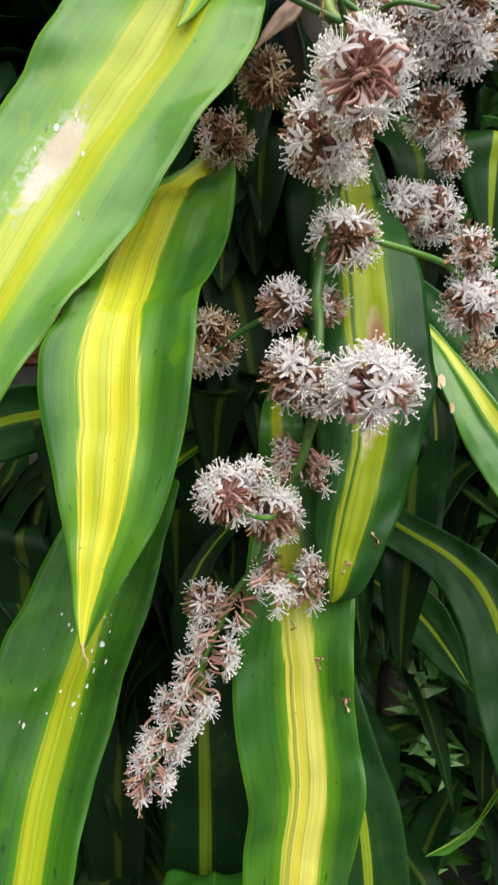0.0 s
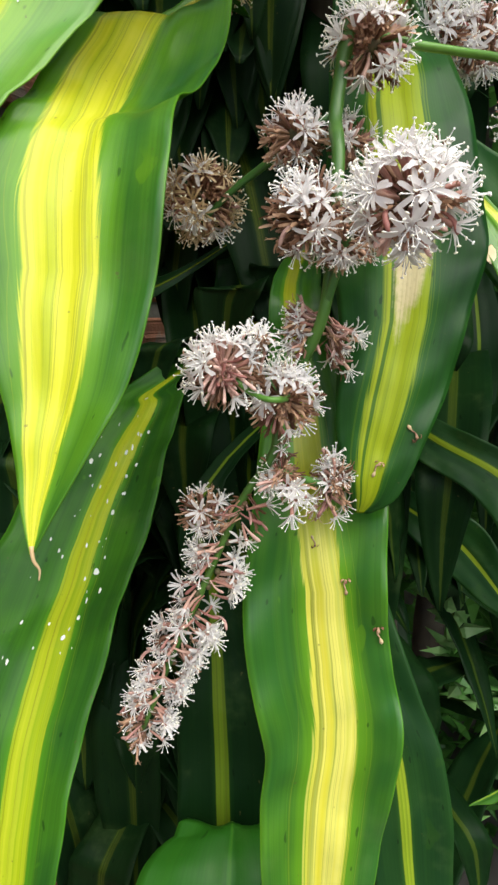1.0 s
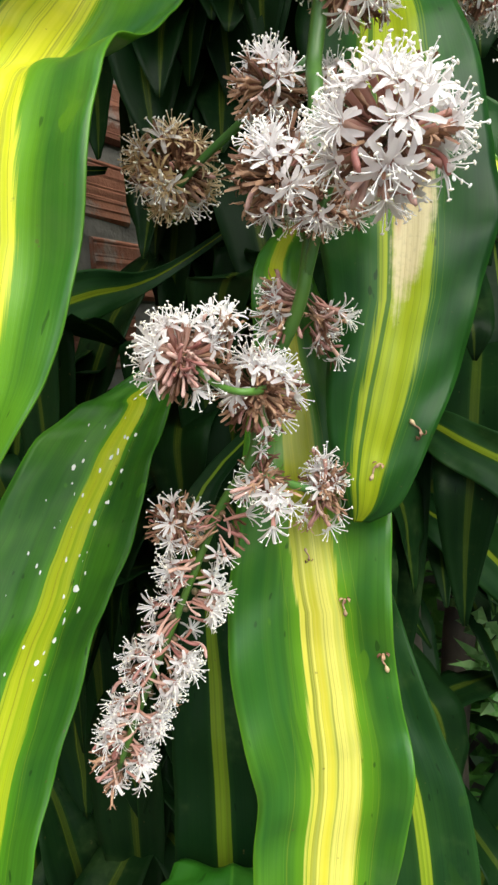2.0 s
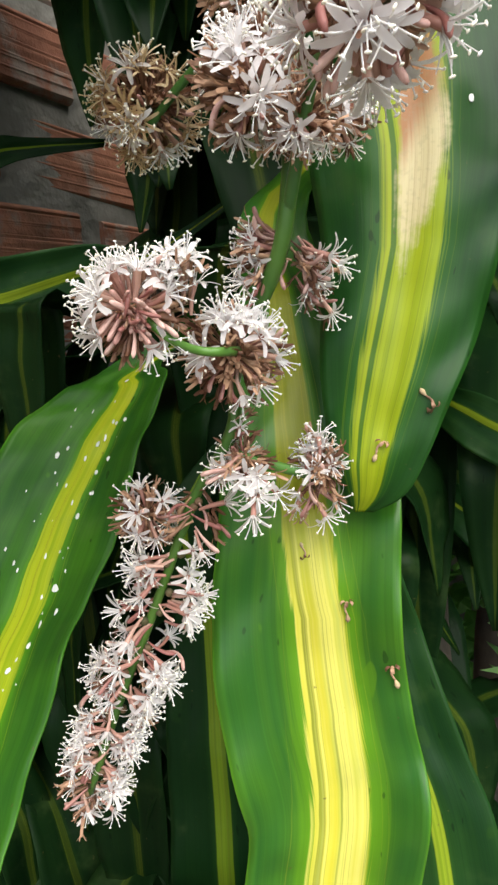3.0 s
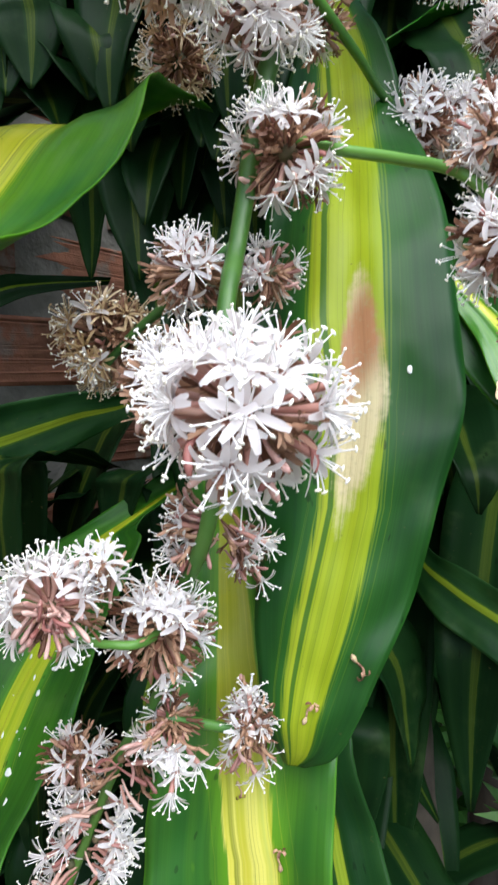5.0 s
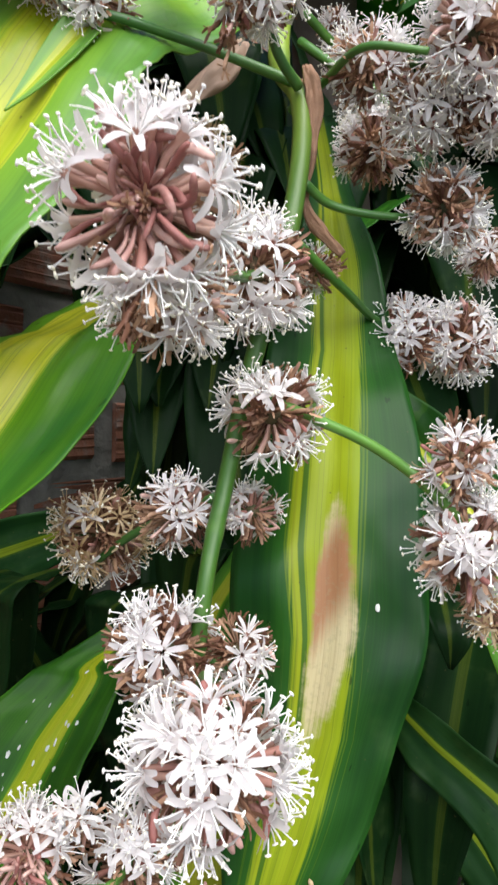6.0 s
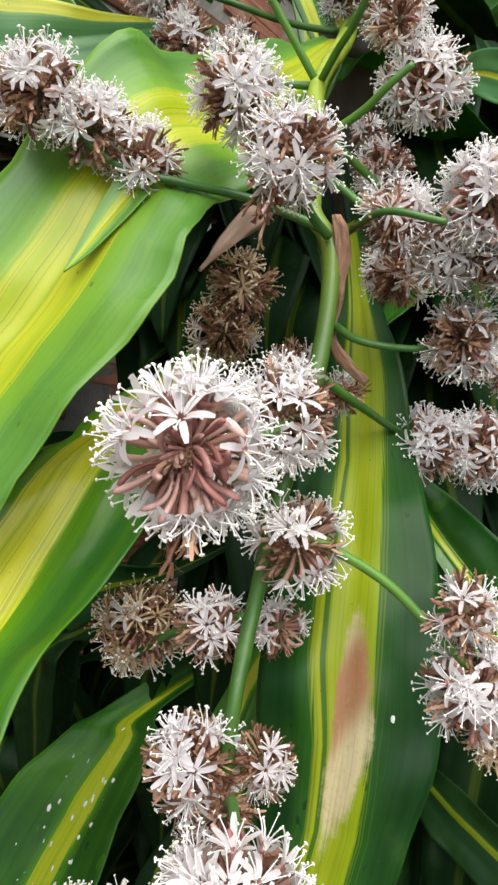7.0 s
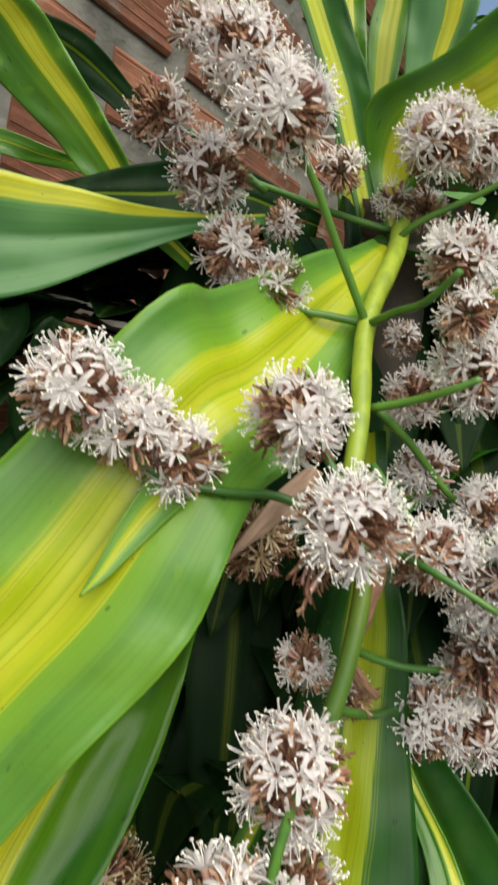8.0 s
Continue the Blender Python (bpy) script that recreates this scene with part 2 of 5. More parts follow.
def stem_material():
    """Green below, turning yellowish towards the crown, with fine lengthwise streaks."""
    n = Nodes("stem_green")
    sep = n.add("SeparateXYZ")
    n.link(n.place(), sep.inputs[0])
    streaks = n.noise(n.place(1, 1, 0.08), 130.0, 2.0)
    blotch = n.noise(n.place(1, 1, 0.4), 28.0, 3.0)
    high = n.band(n.math("ADD", sep.outputs[2], n.math("MULTIPLY", n.math("SUBTRACT", blotch, 0.5), 0.16)), 1.50, 1.74)
    blush = n.noise(n.place(1, 1, 0.25), 60.0, 3.0)
    color = n.mix(high, (0.034, 0.105, 0.012), (0.36, 0.46, 0.04))
    color = n.mix(n.math("MULTIPLY", n.band(blush, 0.52, 0.72), 0.40), color, (0.10, 0.20, 0.03))
    color = n.mix(n.math("MULTIPLY", n.band(streaks, 0.42, 0.66), 0.35), color, (0.065, 0.16, 0.018))
    n.link(color, n.bsdf.inputs["Base Color"])
    n.bsdf.inputs["Roughness"].default_value = 0.45
    n.bump(streaks, 0.25, 0.0005)
    return n.mat


STEM = stem_material()
CORE = plain("cluster_core", (0.05, 0.06, 0.02), (0.14, 0.08, 0.04), 250.0, 0.7, 0.0, 0.0005)
BRACT = plain("dry_bract", (0.15, 0.085, 0.055), (0.44, 0.30, 0.21), 40.0, 0.7, 0.15, 0.0006, (1, 1, 0.2))
CANE = plain("cane_bark", (0.03, 0.025, 0.018), (0.075, 0.06, 0.042), 30.0, 0.8, 0.0, 0.002)
SCORCHED = plain("scorched_tissue", (0.10, 0.05, 0.03), (0.30, 0.17, 0.10), 220.0, 0.8, 0.1, 0.0008)
SPECK = plain("speck", (0.52, 0.56, 0.48), (0.74, 0.75, 0.70), 90.0, 0.7)
TAN = plain("dry_tissue", (0.50, 0.30, 0.14), (0.72, 0.60, 0.38), 60.0, 0.8, 0.1, 0.0003, (1, 1, 0.12))


def brick_material():
    """Fired clay, blotched from brick to brick, with smeared mortar and dark algae."""
    n = Nodes("terracotta")
    info = n.add("ObjectInfo")
    geo = n.add("NewGeometry")
    where = geo.outputs["Position"]
    tone = n.math("ADD", n.math("MULTIPLY", n.noise(where, 9.0, 4.0, 0.6), 0.8), n.math("MULTIPLY", info.outputs["Random"], 0.3))
    color = n.mix(n.band(tone, 0.3, 0.85), (0.15, 0.055, 0.03), (0.36, 0.15, 0.085))
    color = n.mix(n.math("MULTIPLY", n.band(n.noise(where, 17.0, 5.0, 0.65), 0.52, 0.66), 0.7), color, (0.22, 0.20, 0.17))
    color = n.mix(n.math("MULTIPLY", n.band(n.noise(where, 5.0, 4.0, 0.6), 0.5, 0.7), 0.6), color, (0.06, 0.045, 0.03))
    n.link(color, n.bsdf.inputs["Base Color"])
    n.bsdf.inputs["Roughness"].default_value = 0.92
    n.bump(n.noise(where, 90.0, 4.0, 0.6), 0.6, 0.003)
    return n.mat


BRICK = brick_material()
MORTAR = plain("mortar", (0.10, 0.10, 0.085), (0.26, 0.25, 0.22), 14.0, 0.95, 0.0, 0.012)
YARD = plain("worn_concrete", (0.07, 0.065, 0.055), (0.16, 0.15, 0.13), 3.0, 0.9, 0.0, 0.006)
# sunlit brightness is put into this leaf colour
GLINT_LEAF = plain("painted_glint_leaf", (0.10, 0.36, 0.05), (0.42, 0.62, 0.28), 30.0, 0.35, 0.35)
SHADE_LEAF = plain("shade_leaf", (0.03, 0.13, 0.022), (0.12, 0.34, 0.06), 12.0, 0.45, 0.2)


# ---------- building helpers ----------
def finish(name, bm, materials, parent=None, smooth=True):
    mesh = bpy.data.meshes.new(name)
    if smooth:
        for f in bm.faces:
            f.smooth = True
    bm.to_mesh(mesh)
    bm.free()
    for m in materials if isinstance(materials, (list, tuple)) else [materials]:
        mesh.materials.append(m)
    ob = new(name, mesh)
    if parent is not None:
        ob.parent = parent
    return ob


def part(name, bm, material, parent, label=""):
    return tagged(finish(name, bm, material, parent), label)


def smooth_line(points, steps):
    """Catmull-Rom through the points (vectors of any size)."""
    pts = [np.array(p, float) for p in points]
    pts = [2 * pts[0] - pts[1], *pts, 2 * pts[-1] - pts[-2]]
    out = []
    for a, b, c, d in zip(pts, pts[1:], pts[2:], pts[3:]):
        for k in range(steps):
            t = k / steps
            out.append(0.5 * (2 * b + (c - a) * t + (2 * a - 5 * b + 4 * c - d) * t * t + (3 * b - a - 3 * c + d) * t ** 3))
    out.append(pts[-2])
    return out


def sweep(bm, line, radii, sides=8, material=0, caps=True):
    """A round tube along a line of vectors."""
    rings, side = [], None
    count = len(line)
    for i, p in enumerate(line):
        ahead = Vector(line[min(i + 1, count - 1)]) - Vector(line[max(i - 1, 0)])
        ahead.normalize()
        if side is None:
            side = ahead.orthogonal().normalized()
        side = (side - ahead * side.dot(ahead)).normalized()
        up = ahead.cross(side)
        r = radii[i]
        rings.append([bm.verts.new(Vector(p) + (side * math.cos(a) + up * math.sin(a)) * r) for a in (2 * math.pi * k / sides for k in range(sides))])
    for a, b in zip(rings, rings[1:]):
        for k in range(sides):
            f = bm.faces.new((a[k], a[(k + 1) % sides], b[(k + 1) % sides], b[k]))
            f.material_index = material
    if caps:
        for ring, flip in ((rings[0], True), (rings[-1], False)):
            f = bm.faces.new(ring[::-1] if flip else ring)
            f.material_index = material
    return rings


# ---------- ground and walls ----------
def box(bm, x0, x1, y0, y1, z0, z1):
    v = [bm.verts.new(p) for p in ((x0, y0, z0), (x1, y0, z0), (x1, y1, z0), (x0, y1, z0), (x0, y0, z1), (x1, y0, z1), (x1, y1, z1), (x0, y1, z1))]
    for q in ((3, 2, 1, 0), (4, 5, 6, 7), (0, 1, 5, 4), (1, 2, 6, 5), (2, 3, 7, 6), (3, 0, 4, 7)):
        bm.faces.new([v[k] for k in q])


# unseen ground; its grey is chosen for the light it bounces up
bm = bmesh.new()
bmesh.ops.create_grid(bm, x_segments=60, y_segments=60, size=1.0)
for v in bm.verts:
    far = v.co.length
    v.co *= 3.0 + 400.0 * max(0.0, far - 0.5) ** 3
    v.co.z = 0.04 * noise.noise(v.co * 1.7)
tagged(finish("ground", bm, YARD), "dark concrete ground, assumed and out of view", "ground", kind="structure")

# the brick wall runs obliquely past the plant; its face passes through WALL_AT
WALL = pose(-0.333, 0.955, 0, 0, 0, 66)
bm = bmesh.new()
box(bm, -3.2, 3.4, 0.005, 0.14, -0.1, 2.4)
wall = tagged(finish("wall_side", bm, MORTAR, smooth=False), "rough red brick wall with thick grey mortar", "wall", kind="structure")
wall.matrix_basis = WALL


# unseen walls, added behind the hedge and at the right to block the sky
bm = bmesh.new()
box(bm, 0.3, 5.0, 2.35, 2.5, -0.1, 3.6)
box(bm, 4.9, 5.05, -3.0, 2.35, -0.1, 3.6)
tagged(finish("wall_back", bm, MORTAR, smooth=False), "plain grey wall added to close off the sky", "wall", kind="structure")


# ---------- leaves ----------
plant = tagged(new("dracaena_plant"), "tall corn plant with striped strap leaves beside a brick wall", "plant")
LEAF_STEPS, LEAF_ACROSS = 7, 20


def leaf_surface(rows, cup, wave, steps, across):
    """Points of the blade: one row of vectors (u from -1 to 1) for each step along it, with its length so far."""
    line = smooth_line(rows, steps)
    grid, far = [], 0.0
    for i, row in enumerate(line):
        c, h = Vector(row[:3]), Vector(row[3:])
        ahead = Vector(line[min(i + 1, len(line) - 1)][:3]) - Vector(line[max(i - 1, 0)][:3])
        if i:
            far += (c - Vector(line[i - 1][:3])).length
        out = ahead.cross(h)
        out.normalize()
        if out.y > 0:
            out.negate()
        w = h.length
        ring = []
        for k in range(across + 1):
            u = 2 * k / across - 1
            lift = cup * w * (u * u - 0.25) - 0.05 * w * math.exp(-(u / 0.12) ** 2)
            ripple = wave * u * u * math.sin(far * 55 + (1.3 if u > 0 else 3.9)) + 0.4 * wave * abs(u) * math.sin(far * 140 + 5 * u)
            pleat = 0.022 * w * math.sin(7.5 * u + 60 * rows[0][0] + 6 * far) * (1 - 0.6 * u * u)
            lump = 0.0030 * noise.noise((c + h * u) * 27) + 0.0010 * noise.noise((c + h * u) * 70)
            ring.append(c + h * u + out * (lift + pleat + lump * min(1.0, w / 0.02) + ripple * min(1.0, w / 0.02)))
        grid.append((ring, far, out))
    return grid


def leaf(label, material, stripe, offset, cup, wave, rows, owner=None, steps=LEAF_STEPS, across=LEAF_ACROSS):
    """A strap leaf through stations of centre and half-width vectors. stripe and offset: its stripe's half-width and axis from base to tip."""
    grid = leaf_surface(rows, cup, wave, steps, across)
    n, m = len(grid), across + 1
    faces = [(i * m + k, (i + 1) * m + k, (i + 1) * m + k + 1, i * m + k + 1) for i in range(n - 1) for k in range(across)]
    mesh = bpy.data.meshes.new("leaf")
    mesh.from_pydata([p for ring, _, _ in grid for p in ring], [], faces)
    s = np.linspace(0, 1, n)
    axis, half = (np.interp(s, np.linspace(0, 1, len(q)), q) for q in (offset, stripe))
    u = np.linspace(-1, 1, m)
    far = np.array([g[1] for g in grid])
    corner = np.array(faces).ravel()
    row, col = corner // m, corner % m
    for name, x in (("stripe", (u[col] - axis[row]) / half[row]), ("blade", u[col])):
        mesh.uv_layers.new(name=name).data.foreach_set("uv", np.stack([x, far[row]], 1).astype(np.float32).ravel())
    mesh.polygons.foreach_set("use_smooth", [True] * len(faces))
    mesh.materials.append(material)
    ob = tagged(new("leaf", mesh), label)
    ob.parent = owner or plant
    thick = ob.modifiers.new("thickness", "SOLIDIFY")
    thick.thickness, thick.offset = 0.0007, 0
    return ob, grid


def on_leaf(made, s, u):
    """The place and the outward direction on a leaf: s from 0 at its base to 1 at its tip, u across from -1 to 1."""
    grid = made[1]
    a = min(int(s * (len(grid) - 1)), len(grid) - 2)
    t = s * (len(grid) - 1) - a
    k = min(int((u + 1) / 2 * LEAF_ACROSS), LEAF_ACROSS - 1)
    w = (u + 1) / 2 * LEAF_ACROSS - k
    p = grid[a][0][k].lerp(grid[a][0][k + 1], w).lerp(grid[a + 1][0][k].lerp(grid[a + 1][0][k + 1], w), t)
    return p, grid[a][2]


leaf_a = leaf("glossy green leaf with a broad lime stripe and a bleached patch", LEAF_SCARRED, (0.44, 0.36, 0.34), (0.0, 0.0, 0.0), 0.12, 0.0040, [
    (0.048, 0.585, 1.748, 0.0101, 0.0000, -0.0027),
    (0.022, 0.540, 1.700, 0.0232, 0.0000, -0.0199),
    (-0.001, 0.485, 1.657, 0.0288, 0.0000, -0.0349),
    (-0.020, 0.445, 1.633, 0.0309, 0.0000, -0.0378),
    (-0.052, 0.410, 1.558, 0.0548, 0.0000, -0.0111),
    (-0.082, 0.395, 1.507, 0.0508, 0.0000, -0.0140),
    (-0.115, 0.372, 1.443, 0.0460, 0.0000, -0.0151),
    (-0.141, 0.345, 1.378, 0.0332, 0.0000, -0.0072),
    (-0.158, 0.325, 1.321, 0.0179, 0.0000, -0.0042),
    (-0.161, 0.310, 1.269, 0.0013, 0.0000, -0.0007)])
leaf_a2 = leaf("small folded green leaf tip lying on a broad leaf", LEAF_SCARRED, (0.35, 0.35), (0.0, 0.0), 0.25, 0.0000, [
    (-0.019, 0.427, 1.602, 0.0066, 0.0000, -0.0056),
    (-0.026, 0.423, 1.591, 0.0061, 0.0000, -0.0052),
    (-0.032, 0.416, 1.578, 0.0046, 0.0000, -0.0038),
    (-0.037, 0.408, 1.565, 0.0024, 0.0000, -0.0020),
    (-0.042, 0.403, 1.556, 0.0002, 0.0000, -0.0002)])
leaf_b = leaf("drooping green leaf with a wide yellow centre", LEAF_SUNNY, (0.4, 0.4, 0.41, 0.4, 0.4, 0.4, 0.42, 0.44, 0.48, 0.45, 0.5, 0.6), (-0.3, -0.4, -0.43, -0.44, -0.35, -0.24, -0.12, -0.06, -0.2, -0.35, -0.3, -0.2), 0.18, 0.0020, [
    (-0.019, 0.600, 1.544, 0.0137, 0.0000, -0.0141),
    (-0.047, 0.550, 1.513, 0.0336, 0.0000, 0.0122),
    (-0.044, 0.470, 1.481, 0.0345, 0.0250, 0.0177),
    (-0.052, 0.420, 1.432, 0.0362, 0.0350, 0.0153),
    (-0.058, 0.387, 1.404, 0.0346, 0.0250, 0.0095),
    (-0.063, 0.360, 1.388, 0.0360, 0.0060, 0.0078),
    (-0.067, 0.342, 1.362, 0.0396, 0.0000, 0.0000),
    (-0.068, 0.332, 1.328, 0.0354, 0.0000, -0.0043),
    (-0.068, 0.322, 1.289, 0.0250, 0.0000, -0.0028),
    (-0.072, 0.315, 1.260, 0.0147, 0.0000, 0.0000),
    (-0.077, 0.309, 1.240, 0.0069, 0.0000, -0.0007),
    (-0.079, 0.304, 1.225, 0.0008, 0.0000, 0.0000)])
leaf_c = leaf("drooping green leaf with a lime stripe and white specks", LEAF_MID, (0.2, 0.2, 0.2, 0.2, 0.17, 0.2, 0.21, 0.22, 0.25, 0.3, 0.3), (0.1, 0.15, 0.2, 0.2, 0.13, 0.17, 0.2, 0.26, 0.28, 0.2, 0.1), 0.20, 0.0030, [
    (0.086, 0.748, 1.376, 0.0067, 0.0000, -0.0043),
    (-0.084, 0.632, 1.270, 0.0250, 0.0000, 0.0030),
    (-0.101, 0.600, 1.250, 0.0380, 0.0000, 0.0046),
    (-0.117, 0.565, 1.217, 0.0469, 0.0000, 0.0013),
    (-0.129, 0.535, 1.178, 0.0533, 0.0000, 0.0053),
    (-0.144, 0.500, 1.129, 0.0544, 0.0000, 0.0076),
    (-0.149, 0.470, 1.105, 0.0541, 0.0000, 0.0055),
    (-0.159, 0.440, 1.059, 0.0495, 0.0000, 0.0038),
    (-0.163, 0.410, 0.993, 0.0428, 0.0000, 0.0005),
    (-0.166, 0.390, 0.925, 0.0295, 0.0000, 0.0007),
    (-0.169, 0.375, 0.830, 0.0016, 0.0000, 0.0001)])
leaf_d = leaf("dark green leaf with a lime stripe and a dry tan patch", LEAF_TORN, (0.4, 0.45, 0.5, 0.38, 0.4, 0.38, 0.3, 0.35, 0.39, 0.42, 0.41, 0.4, 0.4), (0, 0, 0.05, 0.1, -0.05, -0.05, -0.03, 0.02, -0.1, -0.18, -0.25, -0.25, -0.2), -0.10, 0.0030, [
    (0.060, 0.600, 1.633, 0.0105, 0.0000, 0.0037),
    (0.071, 0.565, 1.576, 0.0132, 0.0000, 0.0018),
    (0.077, 0.535, 1.527, 0.0243, 0.0000, 0.0005),
    (0.079, 0.505, 1.476, 0.0320, 0.0000, 0.0029),
    (0.083, 0.478, 1.431, 0.0392, 0.0000, 0.0013),
    (0.083, 0.457, 1.385, 0.0423, 0.0000, 0.0016),
    (0.084, 0.446, 1.347, 0.0421, 0.0000, 0.0018),
    (0.080, 0.440, 1.308, 0.0344, 0.0000, -0.0003),
    (0.074, 0.436, 1.268, 0.0312, 0.0000, 0.0060),
    (0.068, 0.432, 1.241, 0.0236, 0.0000, 0.0043),
    (0.065, 0.430, 1.225, 0.0184, 0.0000, 0.0027),
    (0.062, 0.433, 1.212, 0.0125, 0.0000, 0.0006),
    (0.057, 0.438, 1.203, 0.0047, 0.0000, -0.0001)])
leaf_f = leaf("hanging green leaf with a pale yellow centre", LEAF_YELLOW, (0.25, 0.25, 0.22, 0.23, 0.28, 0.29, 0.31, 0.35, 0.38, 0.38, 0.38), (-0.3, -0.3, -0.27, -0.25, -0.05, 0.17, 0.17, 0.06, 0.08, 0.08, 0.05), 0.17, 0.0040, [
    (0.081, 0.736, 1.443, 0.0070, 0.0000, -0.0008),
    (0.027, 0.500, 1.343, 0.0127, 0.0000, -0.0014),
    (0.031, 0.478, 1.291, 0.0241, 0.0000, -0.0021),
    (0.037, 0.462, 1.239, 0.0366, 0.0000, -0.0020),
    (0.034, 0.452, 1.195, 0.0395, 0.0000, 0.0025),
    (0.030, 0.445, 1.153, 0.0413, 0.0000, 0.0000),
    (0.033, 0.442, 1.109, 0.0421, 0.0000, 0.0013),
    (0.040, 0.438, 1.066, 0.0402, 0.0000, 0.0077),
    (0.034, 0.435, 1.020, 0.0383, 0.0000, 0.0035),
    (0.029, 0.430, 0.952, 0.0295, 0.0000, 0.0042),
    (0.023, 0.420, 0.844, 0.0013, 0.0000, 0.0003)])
leaf_e = leaf("dark green filler leaf with a thin lime midrib", LEAF_DARK_PAINTED, (0.14, 0.14), (-0.1, -0.1), 0.10, 0.0020, [
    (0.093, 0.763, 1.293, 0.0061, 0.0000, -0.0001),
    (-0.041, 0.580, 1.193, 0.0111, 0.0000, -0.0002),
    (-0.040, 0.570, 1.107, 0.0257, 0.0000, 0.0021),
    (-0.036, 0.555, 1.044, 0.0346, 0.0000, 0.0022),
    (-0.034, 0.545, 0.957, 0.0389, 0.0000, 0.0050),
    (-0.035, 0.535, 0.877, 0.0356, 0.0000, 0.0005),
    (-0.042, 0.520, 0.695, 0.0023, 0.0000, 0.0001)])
leaf_g = leaf("plain bright green arching leaf", LEAF_GREEN, (0.02, 0.02), (0, 0), -0.10, 0.0000, [
    (-0.035, 0.545, 0.904, 0.0203, 0.0000, 0.0014),
    (-0.029, 0.520, 0.943, 0.0329, 0.0000, 0.0014),
    (-0.029, 0.495, 0.940, 0.0564, 0.0000, -0.0003),
    (-0.030, 0.475, 0.916, 0.0677, 0.0000, -0.0012),
    (-0.034, 0.460, 0.854, 0.0712, 0.0000, 0.0016),
    (-0.032, 0.420, 0.744, 0.0018, 0.0000, 0.0001)])
leaf_h = leaf("dark green filler leaf with a thin lime stripe", LEAF_DIM_PAINTED, (0.13, 0.13), (-0.1, -0.1), 0.10, 0.0020, [
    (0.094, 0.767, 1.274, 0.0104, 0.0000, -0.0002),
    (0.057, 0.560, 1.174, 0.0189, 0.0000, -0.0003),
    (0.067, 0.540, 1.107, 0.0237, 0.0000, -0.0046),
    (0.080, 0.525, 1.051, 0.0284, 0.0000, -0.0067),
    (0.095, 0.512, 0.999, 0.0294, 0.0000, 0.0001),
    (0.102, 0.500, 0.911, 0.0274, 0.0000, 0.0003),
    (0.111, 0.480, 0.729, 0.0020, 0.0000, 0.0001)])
leaf_i = leaf("shaded arching dark green leaf with a thin lime stripe", LEAF_DIM_PAINTED, (0.12, 0.12), (0.15, 0.15), 0.12, 0.0030, [
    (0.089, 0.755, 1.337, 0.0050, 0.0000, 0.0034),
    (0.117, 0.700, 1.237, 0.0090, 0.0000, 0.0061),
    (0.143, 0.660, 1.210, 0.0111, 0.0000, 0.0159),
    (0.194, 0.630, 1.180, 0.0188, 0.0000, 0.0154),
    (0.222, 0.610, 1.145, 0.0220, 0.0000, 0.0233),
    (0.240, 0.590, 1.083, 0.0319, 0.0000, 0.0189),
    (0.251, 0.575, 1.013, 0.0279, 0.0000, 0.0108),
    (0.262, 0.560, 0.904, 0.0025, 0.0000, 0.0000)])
leaf_j = leaf("dark bluish green leaf in the shade", LEAF_DIM_PAINTED, (0.08, 0.08), (0, 0), 0.10, 0.0020, [
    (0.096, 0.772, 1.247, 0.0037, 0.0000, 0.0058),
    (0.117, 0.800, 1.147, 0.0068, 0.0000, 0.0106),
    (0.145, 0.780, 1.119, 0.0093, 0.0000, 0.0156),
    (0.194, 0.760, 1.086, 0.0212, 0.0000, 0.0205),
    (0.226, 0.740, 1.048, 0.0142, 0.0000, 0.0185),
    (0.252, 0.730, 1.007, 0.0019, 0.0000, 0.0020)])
leaf_k = leaf("light green leaf with a yellow rim", LEAF_BRIGHT, (0.25, 0.25), (0.55, 0.55), 0.12, 0.0020, [
    (0.071, 0.716, 1.558, 0.0041, 0.0000, -0.0008),
    (0.103, 0.600, 1.458, 0.0075, 0.0000, -0.0014),
    (0.150, 0.565, 1.393, 0.0095, 0.0000, 0.0000),
    (0.164, 0.545, 1.364, 0.0119, 0.0000, 0.0046),
    (0.185, 0.530, 1.321, 0.0155, 0.0000, 0.0113),
    (0.205, 0.520, 1.286, 0.0175, 0.0000, 0.0112),
    (0.231, 0.510, 1.209, 0.0011, 0.0000, 0.0000)])
leaf_k2 = leaf("dark green leaf with a yellow midrib", LEAF_LIME, (0.2, 0.2), (-0.2, -0.2), 0.12, 0.0020, [
    (0.070, 0.712, 1.578, 0.0053, 0.0000, 0.0008),
    (0.096, 0.620, 1.478, 0.0097, 0.0000, 0.0014),
    (0.119, 0.590, 1.443, 0.0194, 0.0000, 0.0061),
    (0.156, 0.570, 1.395, 0.0273, 0.0000, 0.0145),
    (0.192, 0.555, 1.346, 0.0292, 0.0000, 0.0137),
    (0.230, 0.540, 1.275, 0.0230, 0.0000, 0.0133),
    (0.272, 0.520, 1.158, 0.0014, 0.0000, 0.0005)])
leaf_l = leaf("pale bluish green leaf with a yellow rim", LEAF_BLUE, (0.2, 0.2), (-0.8, -0.8), 0.15, 0.0010, [
    (-0.026, 0.560, 1.747, 0.0006, 0.0000, -0.0032),
    (-0.049, 0.530, 1.734, -0.0001, 0.0000, -0.0039),
    (-0.087, 0.500, 1.715, -0.0004, 0.0000, -0.0147),
    (-0.120, 0.475, 1.701, 0.0017, 0.0000, -0.0268),
    (-0.152, 0.450, 1.689, 0.0008, 0.0000, -0.0312),
    (-0.179, 0.430, 1.663, 0.0013, 0.0000, -0.0173),
    (-0.208, 0.420, 1.638, -0.0005, 0.0000, -0.0013)])
